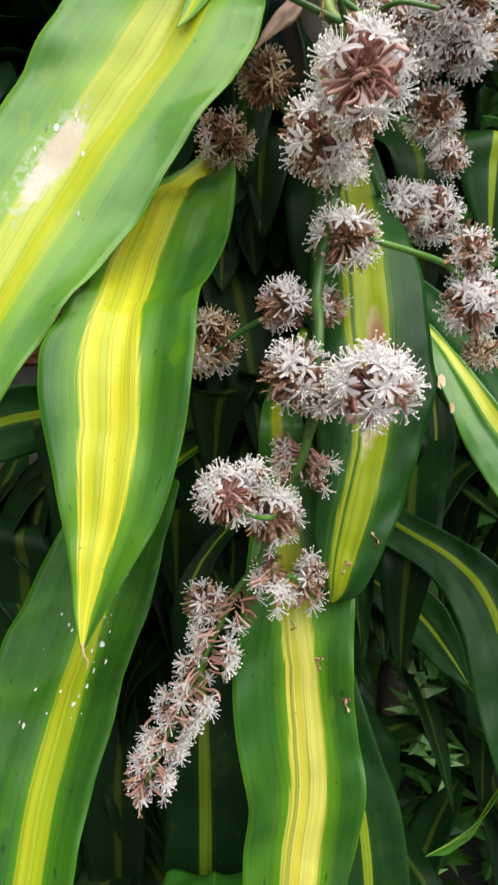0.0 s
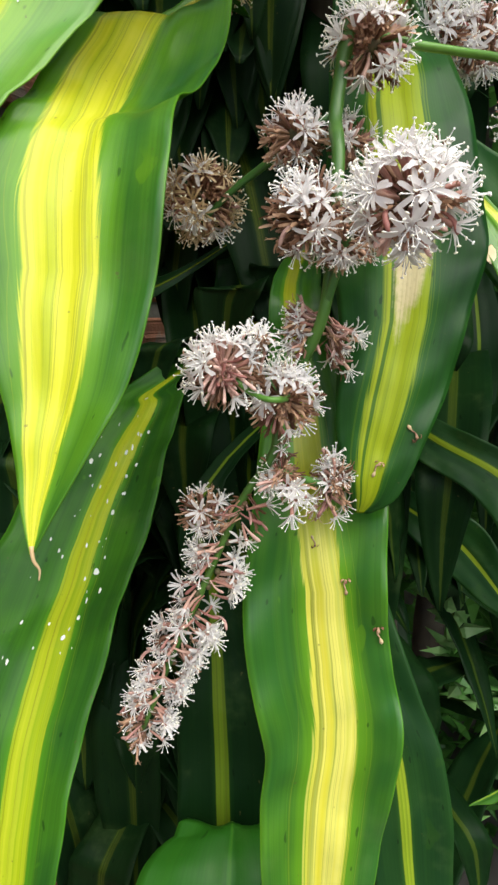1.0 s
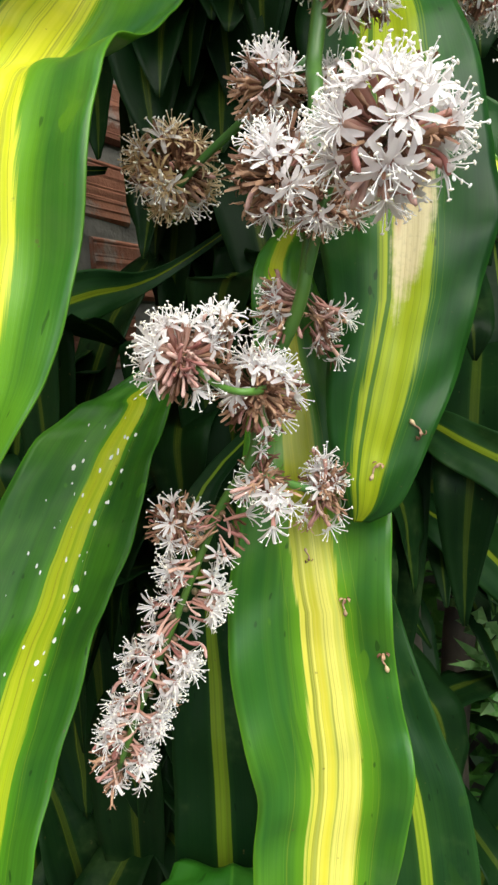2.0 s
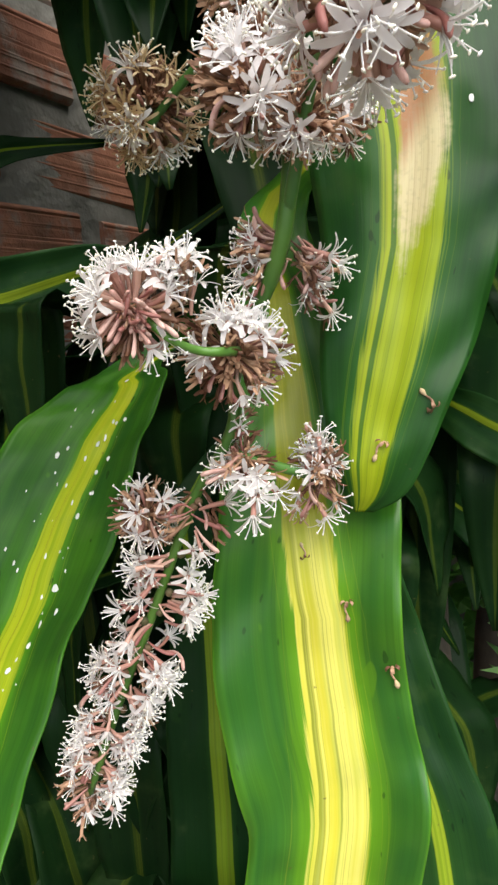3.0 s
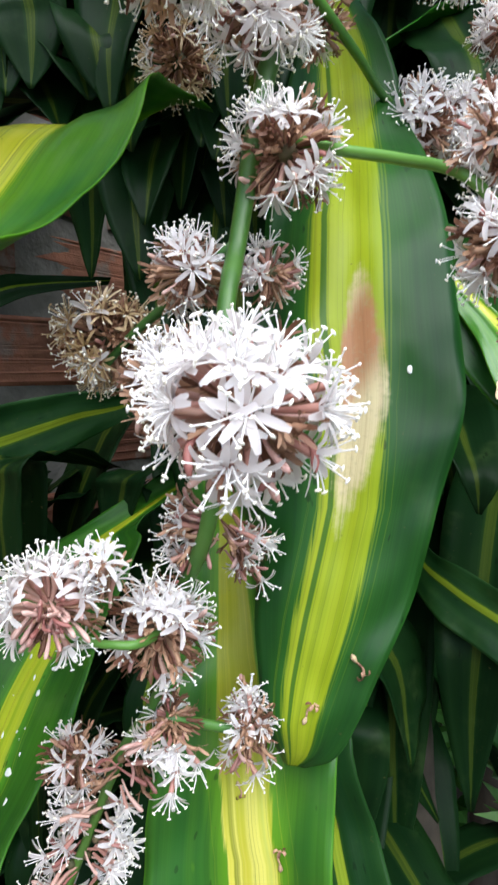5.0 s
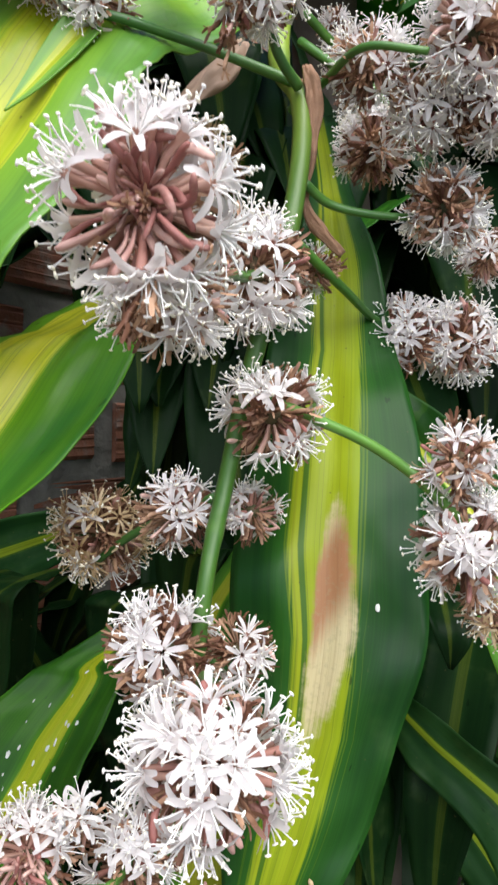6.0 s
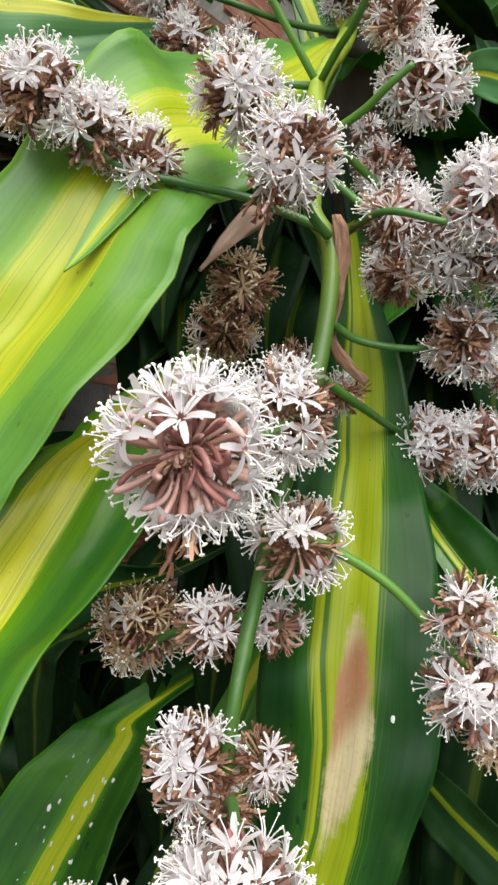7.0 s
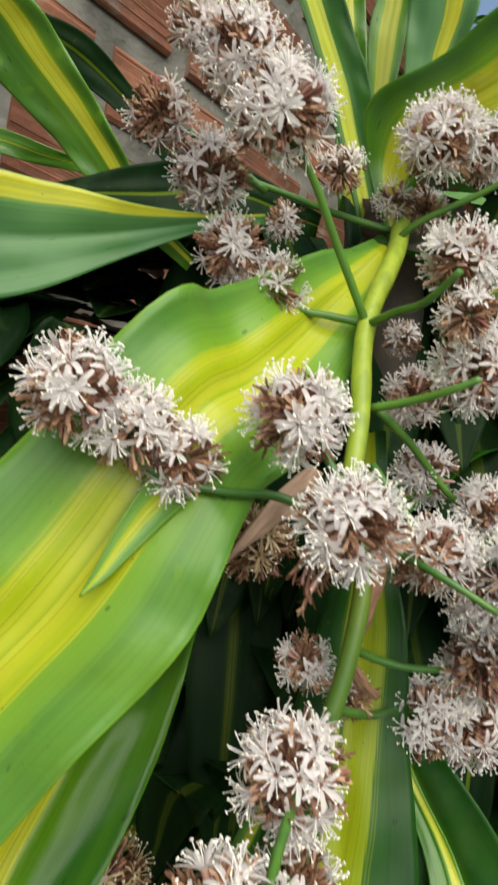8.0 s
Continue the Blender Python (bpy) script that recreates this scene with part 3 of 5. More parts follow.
leaf_m = leaf("green leaf with a yellow stripe", LEAF_BRIGHT, (0.25, 0.25), (0.35, 0.35), 0.12, 0.0020, [
    (-0.094, 0.660, 1.730, 0.0025, 0.0000, 0.0047),
    (-0.138, 0.640, 1.760, 0.0139, 0.0000, 0.0021),
    (-0.178, 0.620, 1.802, 0.0227, 0.0000, 0.0049),
    (-0.216, 0.600, 1.838, 0.0277, 0.0000, 0.0088),
    (-0.241, 0.580, 1.863, 0.0267, 0.0000, 0.0099),
    (-0.280, 0.560, 1.890, 0.0036, 0.0000, 0.0020)])
leaf_n = leaf("shaded dark green leaf against the bricks", LEAF_DARK_PAINTED, (0.08, 0.08), (0.1, 0.1), 0.10, 0.0020, [
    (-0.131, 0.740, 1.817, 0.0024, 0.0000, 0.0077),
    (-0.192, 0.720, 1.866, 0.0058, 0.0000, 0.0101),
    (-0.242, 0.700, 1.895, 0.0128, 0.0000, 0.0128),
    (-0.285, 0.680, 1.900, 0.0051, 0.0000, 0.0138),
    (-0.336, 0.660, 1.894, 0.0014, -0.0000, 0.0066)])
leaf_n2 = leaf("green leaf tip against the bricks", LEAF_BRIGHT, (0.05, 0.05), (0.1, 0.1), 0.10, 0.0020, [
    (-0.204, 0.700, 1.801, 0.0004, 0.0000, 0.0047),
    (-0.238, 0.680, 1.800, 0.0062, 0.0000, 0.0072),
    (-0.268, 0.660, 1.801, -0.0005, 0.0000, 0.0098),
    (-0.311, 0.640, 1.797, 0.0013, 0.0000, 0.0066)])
leaf_p = leaf("shaded dark green leaf behind the flowers", LEAF_DARK_PAINTED, (0.06, 0.06), (0.0, 0.0), 0.10, 0.0020, [
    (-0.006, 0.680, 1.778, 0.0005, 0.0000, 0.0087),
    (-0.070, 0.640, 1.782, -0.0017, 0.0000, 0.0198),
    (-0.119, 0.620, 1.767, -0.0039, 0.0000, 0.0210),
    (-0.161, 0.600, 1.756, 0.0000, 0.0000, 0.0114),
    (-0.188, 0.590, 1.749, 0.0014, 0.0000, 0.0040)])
leaf_o1 = leaf("upright green leaf with a lime stripe", LEAF_LIME, (0.35, 0.35), (-0.3, -0.3), 0.20, 0.0020, [
    (0.038, 0.660, 1.772, 0.0100, 0.0000, 0.0015),
    (0.008, 0.680, 1.850, 0.0117, 0.0000, 0.0078),
    (-0.012, 0.690, 1.899, 0.0224, 0.0000, -0.0079),
    (-0.043, 0.700, 1.958, 0.0206, 0.0000, -0.0022),
    (-0.087, 0.710, 2.042, 0.0158, 0.0000, 0.0012),
    (-0.131, 0.710, 2.124, 0.0023, 0.0000, 0.0001)])
leaf_o2 = leaf("upright green leaf with a yellow stripe", LEAF_BRIGHT, (0.4, 0.4), (0.0, 0.0), 0.20, 0.0020, [
    (0.013, 0.720, 1.801, 0.0090, 0.0000, 0.0013),
    (-0.010, 0.750, 1.916, 0.0142, 0.0000, 0.0017),
    (-0.028, 0.760, 1.990, 0.0164, 0.0000, 0.0017),
    (-0.052, 0.770, 2.089, 0.0171, 0.0000, 0.0013),
    (-0.080, 0.770, 2.202, 0.0024, 0.0000, 0.0001)])
leaf_o3 = leaf("broad lime green leaf with a dark rim", LEAF_BRIGHT, (0.5, 0.5), (0.1, 0.1), 0.15, 0.0020, [
    (0.049, 0.600, 1.760, 0.0007, 0.0000, 0.0055),
    (0.041, 0.600, 1.798, 0.0174, 0.0000, -0.0064),
    (0.053, 0.590, 1.825, 0.0311, 0.0000, -0.0130),
    (0.088, 0.570, 1.845, 0.0297, 0.0000, -0.0130),
    (0.114, 0.550, 1.864, 0.0294, 0.0000, -0.0144),
    (0.144, 0.530, 1.904, 0.0016, 0.0000, -0.0012)])
leaf_o4 = leaf("pale bluish leaf with a yellow stripe", LEAF_BLUE, (0.25, 0.25), (0.3, 0.3), 0.15, 0.0020, [
    (0.063, 0.700, 1.838, 0.0126, 0.0000, 0.0018),
    (0.052, 0.700, 1.909, 0.0178, 0.0000, 0.0021),
    (0.053, 0.690, 1.957, 0.0255, 0.0000, 0.0026),
    (0.041, 0.680, 2.029, 0.0238, 0.0000, 0.0018),
    (0.024, 0.670, 2.115, 0.0019, 0.0000, 0.0001)])
leaf_o5 = leaf("yellow green leaf", LEAF_YELLOW, (0.5, 0.5), (0.0, 0.0), 0.15, 0.0020, [
    (0.018, 0.760, 1.900, 0.0095, 0.0000, 0.0012),
    (0.012, 0.770, 1.969, 0.0159, 0.0000, 0.0041),
    (0.010, 0.780, 2.018, 0.0141, 0.0000, 0.0038),
    (-0.006, 0.790, 2.107, 0.0025, 0.0000, 0.0002)])
leaf_q = leaf("pale green leaf tip", LEAF_BLUE, (0.1, 0.1), (0.0, 0.0), 0.15, 0.0020, [
    (0.111, 0.660, 1.739, 0.0016, 0.0000, 0.0082),
    (0.137, 0.640, 1.747, 0.0012, 0.0000, 0.0147),
    (0.162, 0.620, 1.732, 0.0008, 0.0000, 0.0186),
    (0.209, 0.600, 1.714, 0.0004, 0.0000, 0.0069)])
leaf_q2 = leaf("green leaf behind the flowers", LEAF_DARK_PAINTED, (0.15, 0.15), (0.2, 0.2), 0.10, 0.0020, [
    (0.154, 0.720, 1.718, 0.0028, 0.0000, 0.0056),
    (0.191, 0.700, 1.675, -0.0031, 0.0000, 0.0104),
    (0.227, 0.680, 1.667, -0.0004, 0.0000, 0.0119),
    (0.277, 0.660, 1.656, -0.0031, 0.0000, 0.0103)])
leaf_q3 = leaf("bluish green leaf tip behind the flowers", LEAF_BLUE, (0.1, 0.1), (0.0, 0.0), 0.12, 0.0020, [
    (0.308, 0.700, 1.665, -0.0006, 0.0000, -0.0142),
    (0.271, 0.680, 1.665, -0.0005, 0.0000, -0.0159),
    (0.236, 0.660, 1.660, -0.0007, 0.0000, -0.0124),
    (0.200, 0.640, 1.650, -0.0008, 0.0000, -0.0070),
    (0.167, 0.630, 1.644, -0.0010, 0.0000, -0.0010)])
leaf_w = leaf("dark green leaf with a thin lime midrib", LEAF_DIM_PAINTED, (0.12, 0.12), (0.1, 0.1), 0.12, 0.0020, [
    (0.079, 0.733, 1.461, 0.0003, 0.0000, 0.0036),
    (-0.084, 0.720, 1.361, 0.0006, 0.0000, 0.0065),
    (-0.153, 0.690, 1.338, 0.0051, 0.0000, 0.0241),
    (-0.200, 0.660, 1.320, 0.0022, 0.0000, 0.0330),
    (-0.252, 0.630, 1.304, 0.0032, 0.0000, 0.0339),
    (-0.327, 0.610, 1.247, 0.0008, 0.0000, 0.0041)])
leaf_w2 = leaf("shaded dark green leaf against the bricks", LEAF_DARK_PAINTED, (0.1, 0.1), (0.1, 0.1), 0.10, 0.0020, [
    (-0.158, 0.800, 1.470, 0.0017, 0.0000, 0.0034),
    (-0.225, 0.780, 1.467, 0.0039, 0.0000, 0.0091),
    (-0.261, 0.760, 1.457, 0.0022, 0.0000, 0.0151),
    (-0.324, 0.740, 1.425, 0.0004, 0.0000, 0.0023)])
leaf_x = leaf("shaded leaf with a lime midrib", LEAF_DARK_PAINTED, (0.14, 0.14), (0.0, 0.0), 0.10, 0.0020, [
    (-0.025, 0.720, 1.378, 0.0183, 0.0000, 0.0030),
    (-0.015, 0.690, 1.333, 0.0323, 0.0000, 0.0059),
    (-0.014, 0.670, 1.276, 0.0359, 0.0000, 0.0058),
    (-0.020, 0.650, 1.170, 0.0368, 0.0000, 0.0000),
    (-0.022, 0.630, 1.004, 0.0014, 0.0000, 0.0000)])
leaf_y = leaf("dark shaded leaf", LEAF_DARK_PAINTED, (0.08, 0.08), (0.0, 0.0), 0.10, 0.0020, [
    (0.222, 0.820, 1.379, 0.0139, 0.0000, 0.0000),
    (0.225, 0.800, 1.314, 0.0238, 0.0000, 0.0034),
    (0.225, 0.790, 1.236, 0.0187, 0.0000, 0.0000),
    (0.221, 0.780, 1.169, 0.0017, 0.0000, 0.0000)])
leaf_u = leaf("small light green leaf tip", LEAF_BRIGHT, (0.1, 0.1), (0.0, 0.0), 0.12, 0.0020, [
    (0.269, 0.650, 0.954, 0.0013, 0.0000, 0.0031),
    (0.249, 0.640, 0.928, 0.0143, 0.0000, 0.0197),
    (0.217, 0.630, 0.897, 0.0124, 0.0000, 0.0154),
    (0.176, 0.620, 0.883, 0.0011, 0.0000, 0.0012)])

# the cane that carries the leaves, and its crown
bm = bmesh.new()
line = smooth_line([(0.20, 0.86, -0.05), (0.15, 0.84, 0.6), (0.10, 0.78, 1.2), (0.06, 0.69, 1.70), (0.05, 0.66, 1.80)], 10)
sweep(bm, line, [0.026 + 0.002 * math.sin(i * 1.9) for i in range(len(line))], 14)
part("cane", bm, CANE, plant, "ringed brown cane")


# ---------- added dark plants that fill the gaps behind ---
back_plant = tagged(new("dracaena_plant"), "dark corn plants added as filler behind the flowering one", "plant")
deep = random.Random(5)


def arching(x, y, z, heading, length, width, rise, droop, material, owner):
    """A leaf that rises from its base, arches over and hangs."""
    a, p, rows = rise, Vector((x, y, z)), []
    flat = Vector((math.cos(heading), math.sin(heading), 0))
    side = Vector((-flat.y, flat.x, 0))
    steps = 7
    for i in range(steps):
        if p.y < 0.66:
            flat = Vector((0.4 * flat.x, 0.02, 0))
        w = width * (0.35, 0.75, 1.0, 1.0, 0.85, 0.55, 0.06)[i]
        tilt = 0.25 * math.sin(i + x * 40)
        h = (side * math.cos(tilt) + Vector((0, 0, math.sin(tilt)))) * w
        rows.append((*p, *h))
        p = p + (flat * math.cos(a) + Vector((0, 0, math.sin(a)))) * (length / (steps - 1))
        a = max(a - droop / steps, -1.52)
    leaf("dark green filler leaf", material, (0.12, 0.12), (deep.uniform(-0.15, 0.15),) * 2, deep.uniform(0.05, 0.2), 0.002, rows, owner, 4, 8)


# random dark leaves, added so that the gaps behind the plant stay black
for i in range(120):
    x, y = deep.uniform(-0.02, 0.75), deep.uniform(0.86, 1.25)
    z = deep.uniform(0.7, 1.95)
    arching(x + 0.25 * (y - 0.8), y, z, deep.uniform(-2.6, -0.5), deep.uniform(0.28, 0.5), deep.uniform(0.022, 0.036), deep.uniform(-0.5, 0.6), deep.uniform(1.2, 2.6), LEAF_SHADE_PAINTED, back_plant)
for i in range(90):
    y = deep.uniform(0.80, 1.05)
    arching(deep.uniform(-0.15, 0.14) + 0.20 * (y - 0.72), y, deep.uniform(1.15, 1.78), deep.uniform(-2.2, -0.8), deep.uniform(0.22, 0.36), deep.uniform(0.025, 0.04), deep.uniform(-0.9, 0.1), deep.uniform(0.9, 1.8), LEAF_SHADE_PAINTED, back_plant)
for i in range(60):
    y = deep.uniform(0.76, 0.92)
    arching(deep.uniform(-0.14, 0.16) + 0.15 * (y - 0.7), y, deep.uniform(1.6, 1.88), deep.uniform(-2.0, -0.9), deep.uniform(0.24, 0.34), deep.uniform(0.03, 0.045), deep.uniform(-1.3, -0.5), deep.uniform(0.4, 1.0), LEAF_SHADE_PAINTED, back_plant)
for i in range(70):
    arching(deep.uniform(-0.42, 0.05), deep.uniform(0.66, 0.86), deep.uniform(0.8, 1.34), deep.uniform(-2.8, -0.4), deep.uniform(0.25, 0.45), deep.uniform(0.022, 0.035), deep.uniform(-0.6, 0.4), deep.uniform(1.0, 2.2), LEAF_SHADE_PAINTED, back_plant)
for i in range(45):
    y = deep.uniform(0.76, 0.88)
    arching(deep.uniform(-0.09, 0.08), y, deep.uniform(1.40, 1.78), deep.uniform(-2.2, -0.9), deep.uniform(0.20, 0.32), deep.uniform(0.028, 0.04), deep.uniform(-1.4, -0.8), deep.uniform(0.2, 0.6), LEAF_SHADE_PAINTED, back_plant)
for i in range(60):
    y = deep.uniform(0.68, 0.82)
    arching(deep.uniform(-0.42, 0.02) - 0.3 * (y - 0.7), y, deep.uniform(1.0, 1.30), deep.uniform(-2.9, -0.4), deep.uniform(0.20, 0.32), deep.uniform(0.028, 0.04), deep.uniform(-1.2, -0.2), deep.uniform(0.5, 1.4), LEAF_SHADE_PAINTED, back_plant)
# added to keep light off the brick wall below them
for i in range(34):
    arching(deep.uniform(-0.32, -0.06), deep.uniform(0.84, 0.95), deep.uniform(1.68, 1.80), deep.uniform(-2.8, -0.5), deep.uniform(0.18, 0.26), deep.uniform(0.028, 0.04), deep.uniform(-0.1, 0.25), deep.uniform(0.3, 0.8), LEAF_SHADE_PAINTED, back_plant)
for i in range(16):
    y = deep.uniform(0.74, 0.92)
    arching(deep.uniform(0.16, 0.36) + 0.3 * (y - 0.74), y, deep.uniform(1.58, 1.74), deep.uniform(-2.2, -0.4), deep.uniform(0.24, 0.36), deep.uniform(0.03, 0.042), deep.uniform(-0.2, 0.6), deep.uniform(0.9, 1.8), LEAF_DIM_PAINTED if i % 2 else LEAF_GREEN, back_plant)
# dark leaves stand in for shadow on the wall between the broad leaves
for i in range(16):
    arching(deep.uniform(-0.36, -0.12), deep.uniform(0.64, 0.80), deep.uniform(1.62, 1.70), deep.uniform(-2.8, -0.4), deep.uniform(0.12, 0.17), deep.uniform(0.028, 0.04), deep.uniform(-0.5, 0.1), deep.uniform(0.8, 1.6), LEAF_SHADE_PAINTED, back_plant)
for x, y in ((0.25, 1.02), (0.48, 1.1)):
    bm = bmesh.new()
    line = smooth_line([(x, y, -0.05), (x - 0.03, y, 0.7), (x + 0.02, y - 0.02, 1.4), (x, y, 1.9)], 8)
    sweep(bm, line, [0.022 + 0.002 * math.sin(i * 2.1) for i in range(len(line))], 10)
    part("cane", bm, CANE, back_plant)

# a dense hedge, added to close the view behind and block sky light
points, faces = [], []
for i in range(16000):
    p = Vector((deep.uniform(0.15, 3.0), deep.uniform(1.5, 2.1), deep.uniform(0.0, 3.4)))
    if i % 3 == 0:
        p = Vector((deep.uniform(0.8, 1.7), deep.uniform(0.5, 1.6), deep.uniform(0.0, 3.0)))
    turn = Euler((deep.uniform(-0.9, 0.9), deep.uniform(-0.6, 0.6), deep.uniform(0, 6.28))).to_matrix()
    l, w = deep.uniform(0.07, 0.17), deep.uniform(0.018, 0.04)
    k = len(points)
    points += [turn @ Vector(q) + p for q in ((0, 0, 0), (w, l * 0.4, -0.006), (0, l * 0.45, 0.004), (-w, l * 0.4, -0.006), (0, l, -0.02))]
    faces += [(k, k + 1, k + 2), (k, k + 2, k + 3), (k + 1, k + 4, k + 2), (k + 2, k + 4, k + 3)]
mesh = bpy.data.meshes.new("hedge")
mesh.from_pydata(points, [], faces)
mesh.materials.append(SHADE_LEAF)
tagged(new("hedge", mesh), "dense dark green hedge, added as a backdrop", "hedge", kind="stuff")
# small leaves added as bright sunlit spots; the brightness is their colour
points, faces = [], []
for i in range(56):
    x, z = ((0.231, 0.934), (0.246, 0.857), (0.278, 0.801), (0.257, 0.628))[i % 4]
    p = Vector((x + deep.gauss(0, 0.008), 0.93 + deep.uniform(-0.03, 0.03), z + deep.gauss(0, 0.012)))
    turn = Euler((deep.uniform(0.3, 1.3), deep.uniform(-0.6, 0.6), deep.uniform(0, 6.28))).to_matrix()
    l, w = deep.uniform(0.02, 0.05), deep.uniform(0.006, 0.013)
    k = len(points)
    points += [turn @ Vector(q) + p for q in ((0, 0, 0), (w, l * 0.4, -0.004), (0, l * 0.45, 0.003), (-w, l * 0.4, -0.004), (0, l, -0.015))]
    faces += [(k, k + 1, k + 2), (k, k + 2, k + 3), (k + 1, k + 4, k + 2), (k + 2, k + 4, k + 3)]
mesh = bpy.data.meshes.new("shrub")
mesh.from_pydata(points, [], faces)
mesh.materials.append(GLINT_LEAF)
tagged(new("shrub", mesh), "green shrub leaves behind the plant, painted bright as if sunlit", "shrub", kind="stuff")


# ---------- the flower spike ----------
spike = tagged(new("flower_spike"), "drooping spike of round white and mauve flower clusters", "flower")


def petal(bm, a, length, width, start, lift, curl, material):
    """One narrow petal that leaves the tube's mouth at the angle a and bends back by curl."""
    rows, p, tilt = [], Vector((0.0012, 0, start)), lift
    steps = 4
    for i in range(steps + 1):
        w = width * (0.75, 0.95, 1.02, 0.95, 0.55)[i]
        rows.append([p + Vector((0, -w, 0.0)), p + Vector((0, 0, -0.25 * w)), p + Vector((0, w, 0.0))])
        p = p + Vector((math.cos(tilt), 0, math.sin(tilt))) * (length / steps)
        tilt -= curl / steps
    turn = Matrix.Rotation(a, 3, "Z")
    verts = [[bm.verts.new(turn @ q) for q in row] for row in rows]
    for a_row, b_row in zip(verts, verts[1:]):
        for k in range(2):
            bm.faces.new((a_row[k], a_row[k + 1], b_row[k + 1], b_row[k])).material_index = material


def stamen(bm, a, lean, length, start, thick, material, tip):
    base = Vector((math.cos(a) * 0.0009, math.sin(a) * 0.0009, start))
    way = Vector((math.cos(a) * math.sin(lean), math.sin(a) * math.sin(lean), math.cos(lean)))
    mid = base + way * length * 0.5 + Vector((0, 0, 0.0006))
    end = base + way * length
    sweep(bm, [base, mid, end], [thick, thick, thick * 0.8], 4, material, False)
    across = way.orthogonal().normalized()
    sweep(bm, [end - across * 0.0007, end, end + across * 0.0007], [0.00022, 0.00040, 0.00022], 5, tip)


def floret_mesh(seed, kind):
    """A flower two centimetres long whose tube starts at the origin and points up."""
    rnd = random.Random(seed)
    bm = bmesh.new()
    if kind == "open" or kind == "old":
        bend = rnd.uniform(-0.0012, 0.0012)
        sweep(bm, [(0, 0, 0), (bend, 0, 0.006), (0, 0, 0.0116)], [0.0006, 0.0009, 0.0012], 6, 0, False)
        lift, curl = rnd.uniform(0.15, 0.80), rnd.uniform(0.5, 1.9)
        for k in range(6):
            petal(bm, k * math.pi / 3 + rnd.uniform(-0.15, 0.15), rnd.uniform(0.0070, 0.0086), 0.00094 if kind == "open" else 0.00060, 0.0114, lift + rnd.uniform(-0.2, 0.2), curl + rnd.uniform(-0.3, 0.3), 1)
        for k in range(6):
            stamen(bm, (k + 0.5) * math.pi / 3 + rnd.uniform(-0.2, 0.2), rnd.uniform(0.5, 1.1), rnd.uniform(0.0064, 0.0086), 0.0115, 0.00022, 2, 3)
        stamen(bm, rnd.uniform(0, 6), 0.1, 0.0082, 0.0115, 0.00018, 2, 2)
    elif kind == "bud":
        lean = rnd.uniform(-0.0034, 0.0034)
        line = smooth_line([(0, 0, 0), (lean, 0.0006, 0.006), (lean * 0.7, 0, 0.0110), (-lean * 0.8, -0.0008, 0.0150)], 3)
        rings = sweep(bm, line, [(0.00045 + 0.00058 * math.sin(1.9 * i / (len(line) - 1)) ** 2) * (0.55 if i == len(line) - 1 else 1) for i in range(len(line))], 6, 0)
        for p, ring in zip(line, rings):
            for k, v in enumerate(ring):
                v.co = Vector(p) + (v.co - Vector(p)) * (1.12, 0.88)[k % 2]
    else:
        # shrivelled: a creased, bent tube whose straps have rolled back
        way = rnd.uniform(0, 6.28)
        droop = rnd.uniform(0.1, 0.9)
        hook = [Vector((0, 0, 0)), Vector((0.0004, 0, 0.005)), Vector((0.0010 * droop, 0.0003, 0.0095)), Vector((0.0026 * droop, 0.0008, 0.0125)), Vector((0.0044 * droop, 0.0010, 0.0140 - 0.0022 * droop))]
        line = smooth_line([Matrix.Rotation(way, 3, "Z") @ p for p in hook], 3)
        fat = rnd.uniform(0.65, 0.95)
        rings = sweep(bm, line, [fat * r * (1 + 0.25 * rnd.uniform(-1, 1)) for r in (0.0005, 0.0006, 0.0007, 0.0008, 0.0009, 0.0010, 0.0011, 0.0012, 0.0012, 0.0011, 0.0011, 0.0010, 0.0005)], 8, 0)
        for p, ring in zip(line, rings):
            for k, v in enumerate(ring):
                v.co = Vector(p) + (v.co - Vector(p)) * ((1.18, 0.72)[k % 2] + rnd.uniform(-0.12, 0.12))
        mouth = Vector(line[-2])
        for k in range(4):
            old = set(bm.verts)
            petal(bm, way + k * 1.26 + rnd.uniform(-0.4, 0.4), rnd.uniform(0.0032, 0.0062), rnd.uniform(0.0005, 0.0008), -0.0006, rnd.uniform(0.9, 1.5), rnd.uniform(-0.5, 1.6), 1)
            for v in bm.verts:
                if v not in old:
                    v.co += mouth
    for f in bm.faces:
        f.smooth = True
    mesh = bpy.data.meshes.new("floret")
    bm.to_mesh(mesh)
    bm.free()
    tones = {"open": (TUBE, PETAL, FILAMENT, ANTHER), "old": (WILTED, OLD_PETAL, OLD_PETAL, ANTHER), "bud": (BUD,), "wilted": (WILTED, WILTED)}
    for m in tones[kind]:
        mesh.materials.append(m)
    return mesh


FLORETS = {
    "open": [floret_mesh(i, "open") for i in range(9)],
    "old": [floret_mesh(40 + i, "old") for i in range(5)],
    "bud": [floret_mesh(60 + i, "bud") for i in range(7)],
    "wilted": [floret_mesh(80 + i, "wilted") for i in range(8)],
}
# shares of open, old, closed and wilted florets
MAKE_UP = {"brown": (0.0, 0.06, 0.0, 0.94), "fresh": (0.62, 0.0, 0.10, 0.28), "mid": (0.42, 0.03, 0.15, 0.40), "old": (0.12, 0.42, 0.02, 0.44), "bud": (0.22, 0.0, 0.40, 0.38), "big": (0.60, 0.0, 0.26, 0.14), "young": (0.70, 0.0, 0.24, 0.06)}
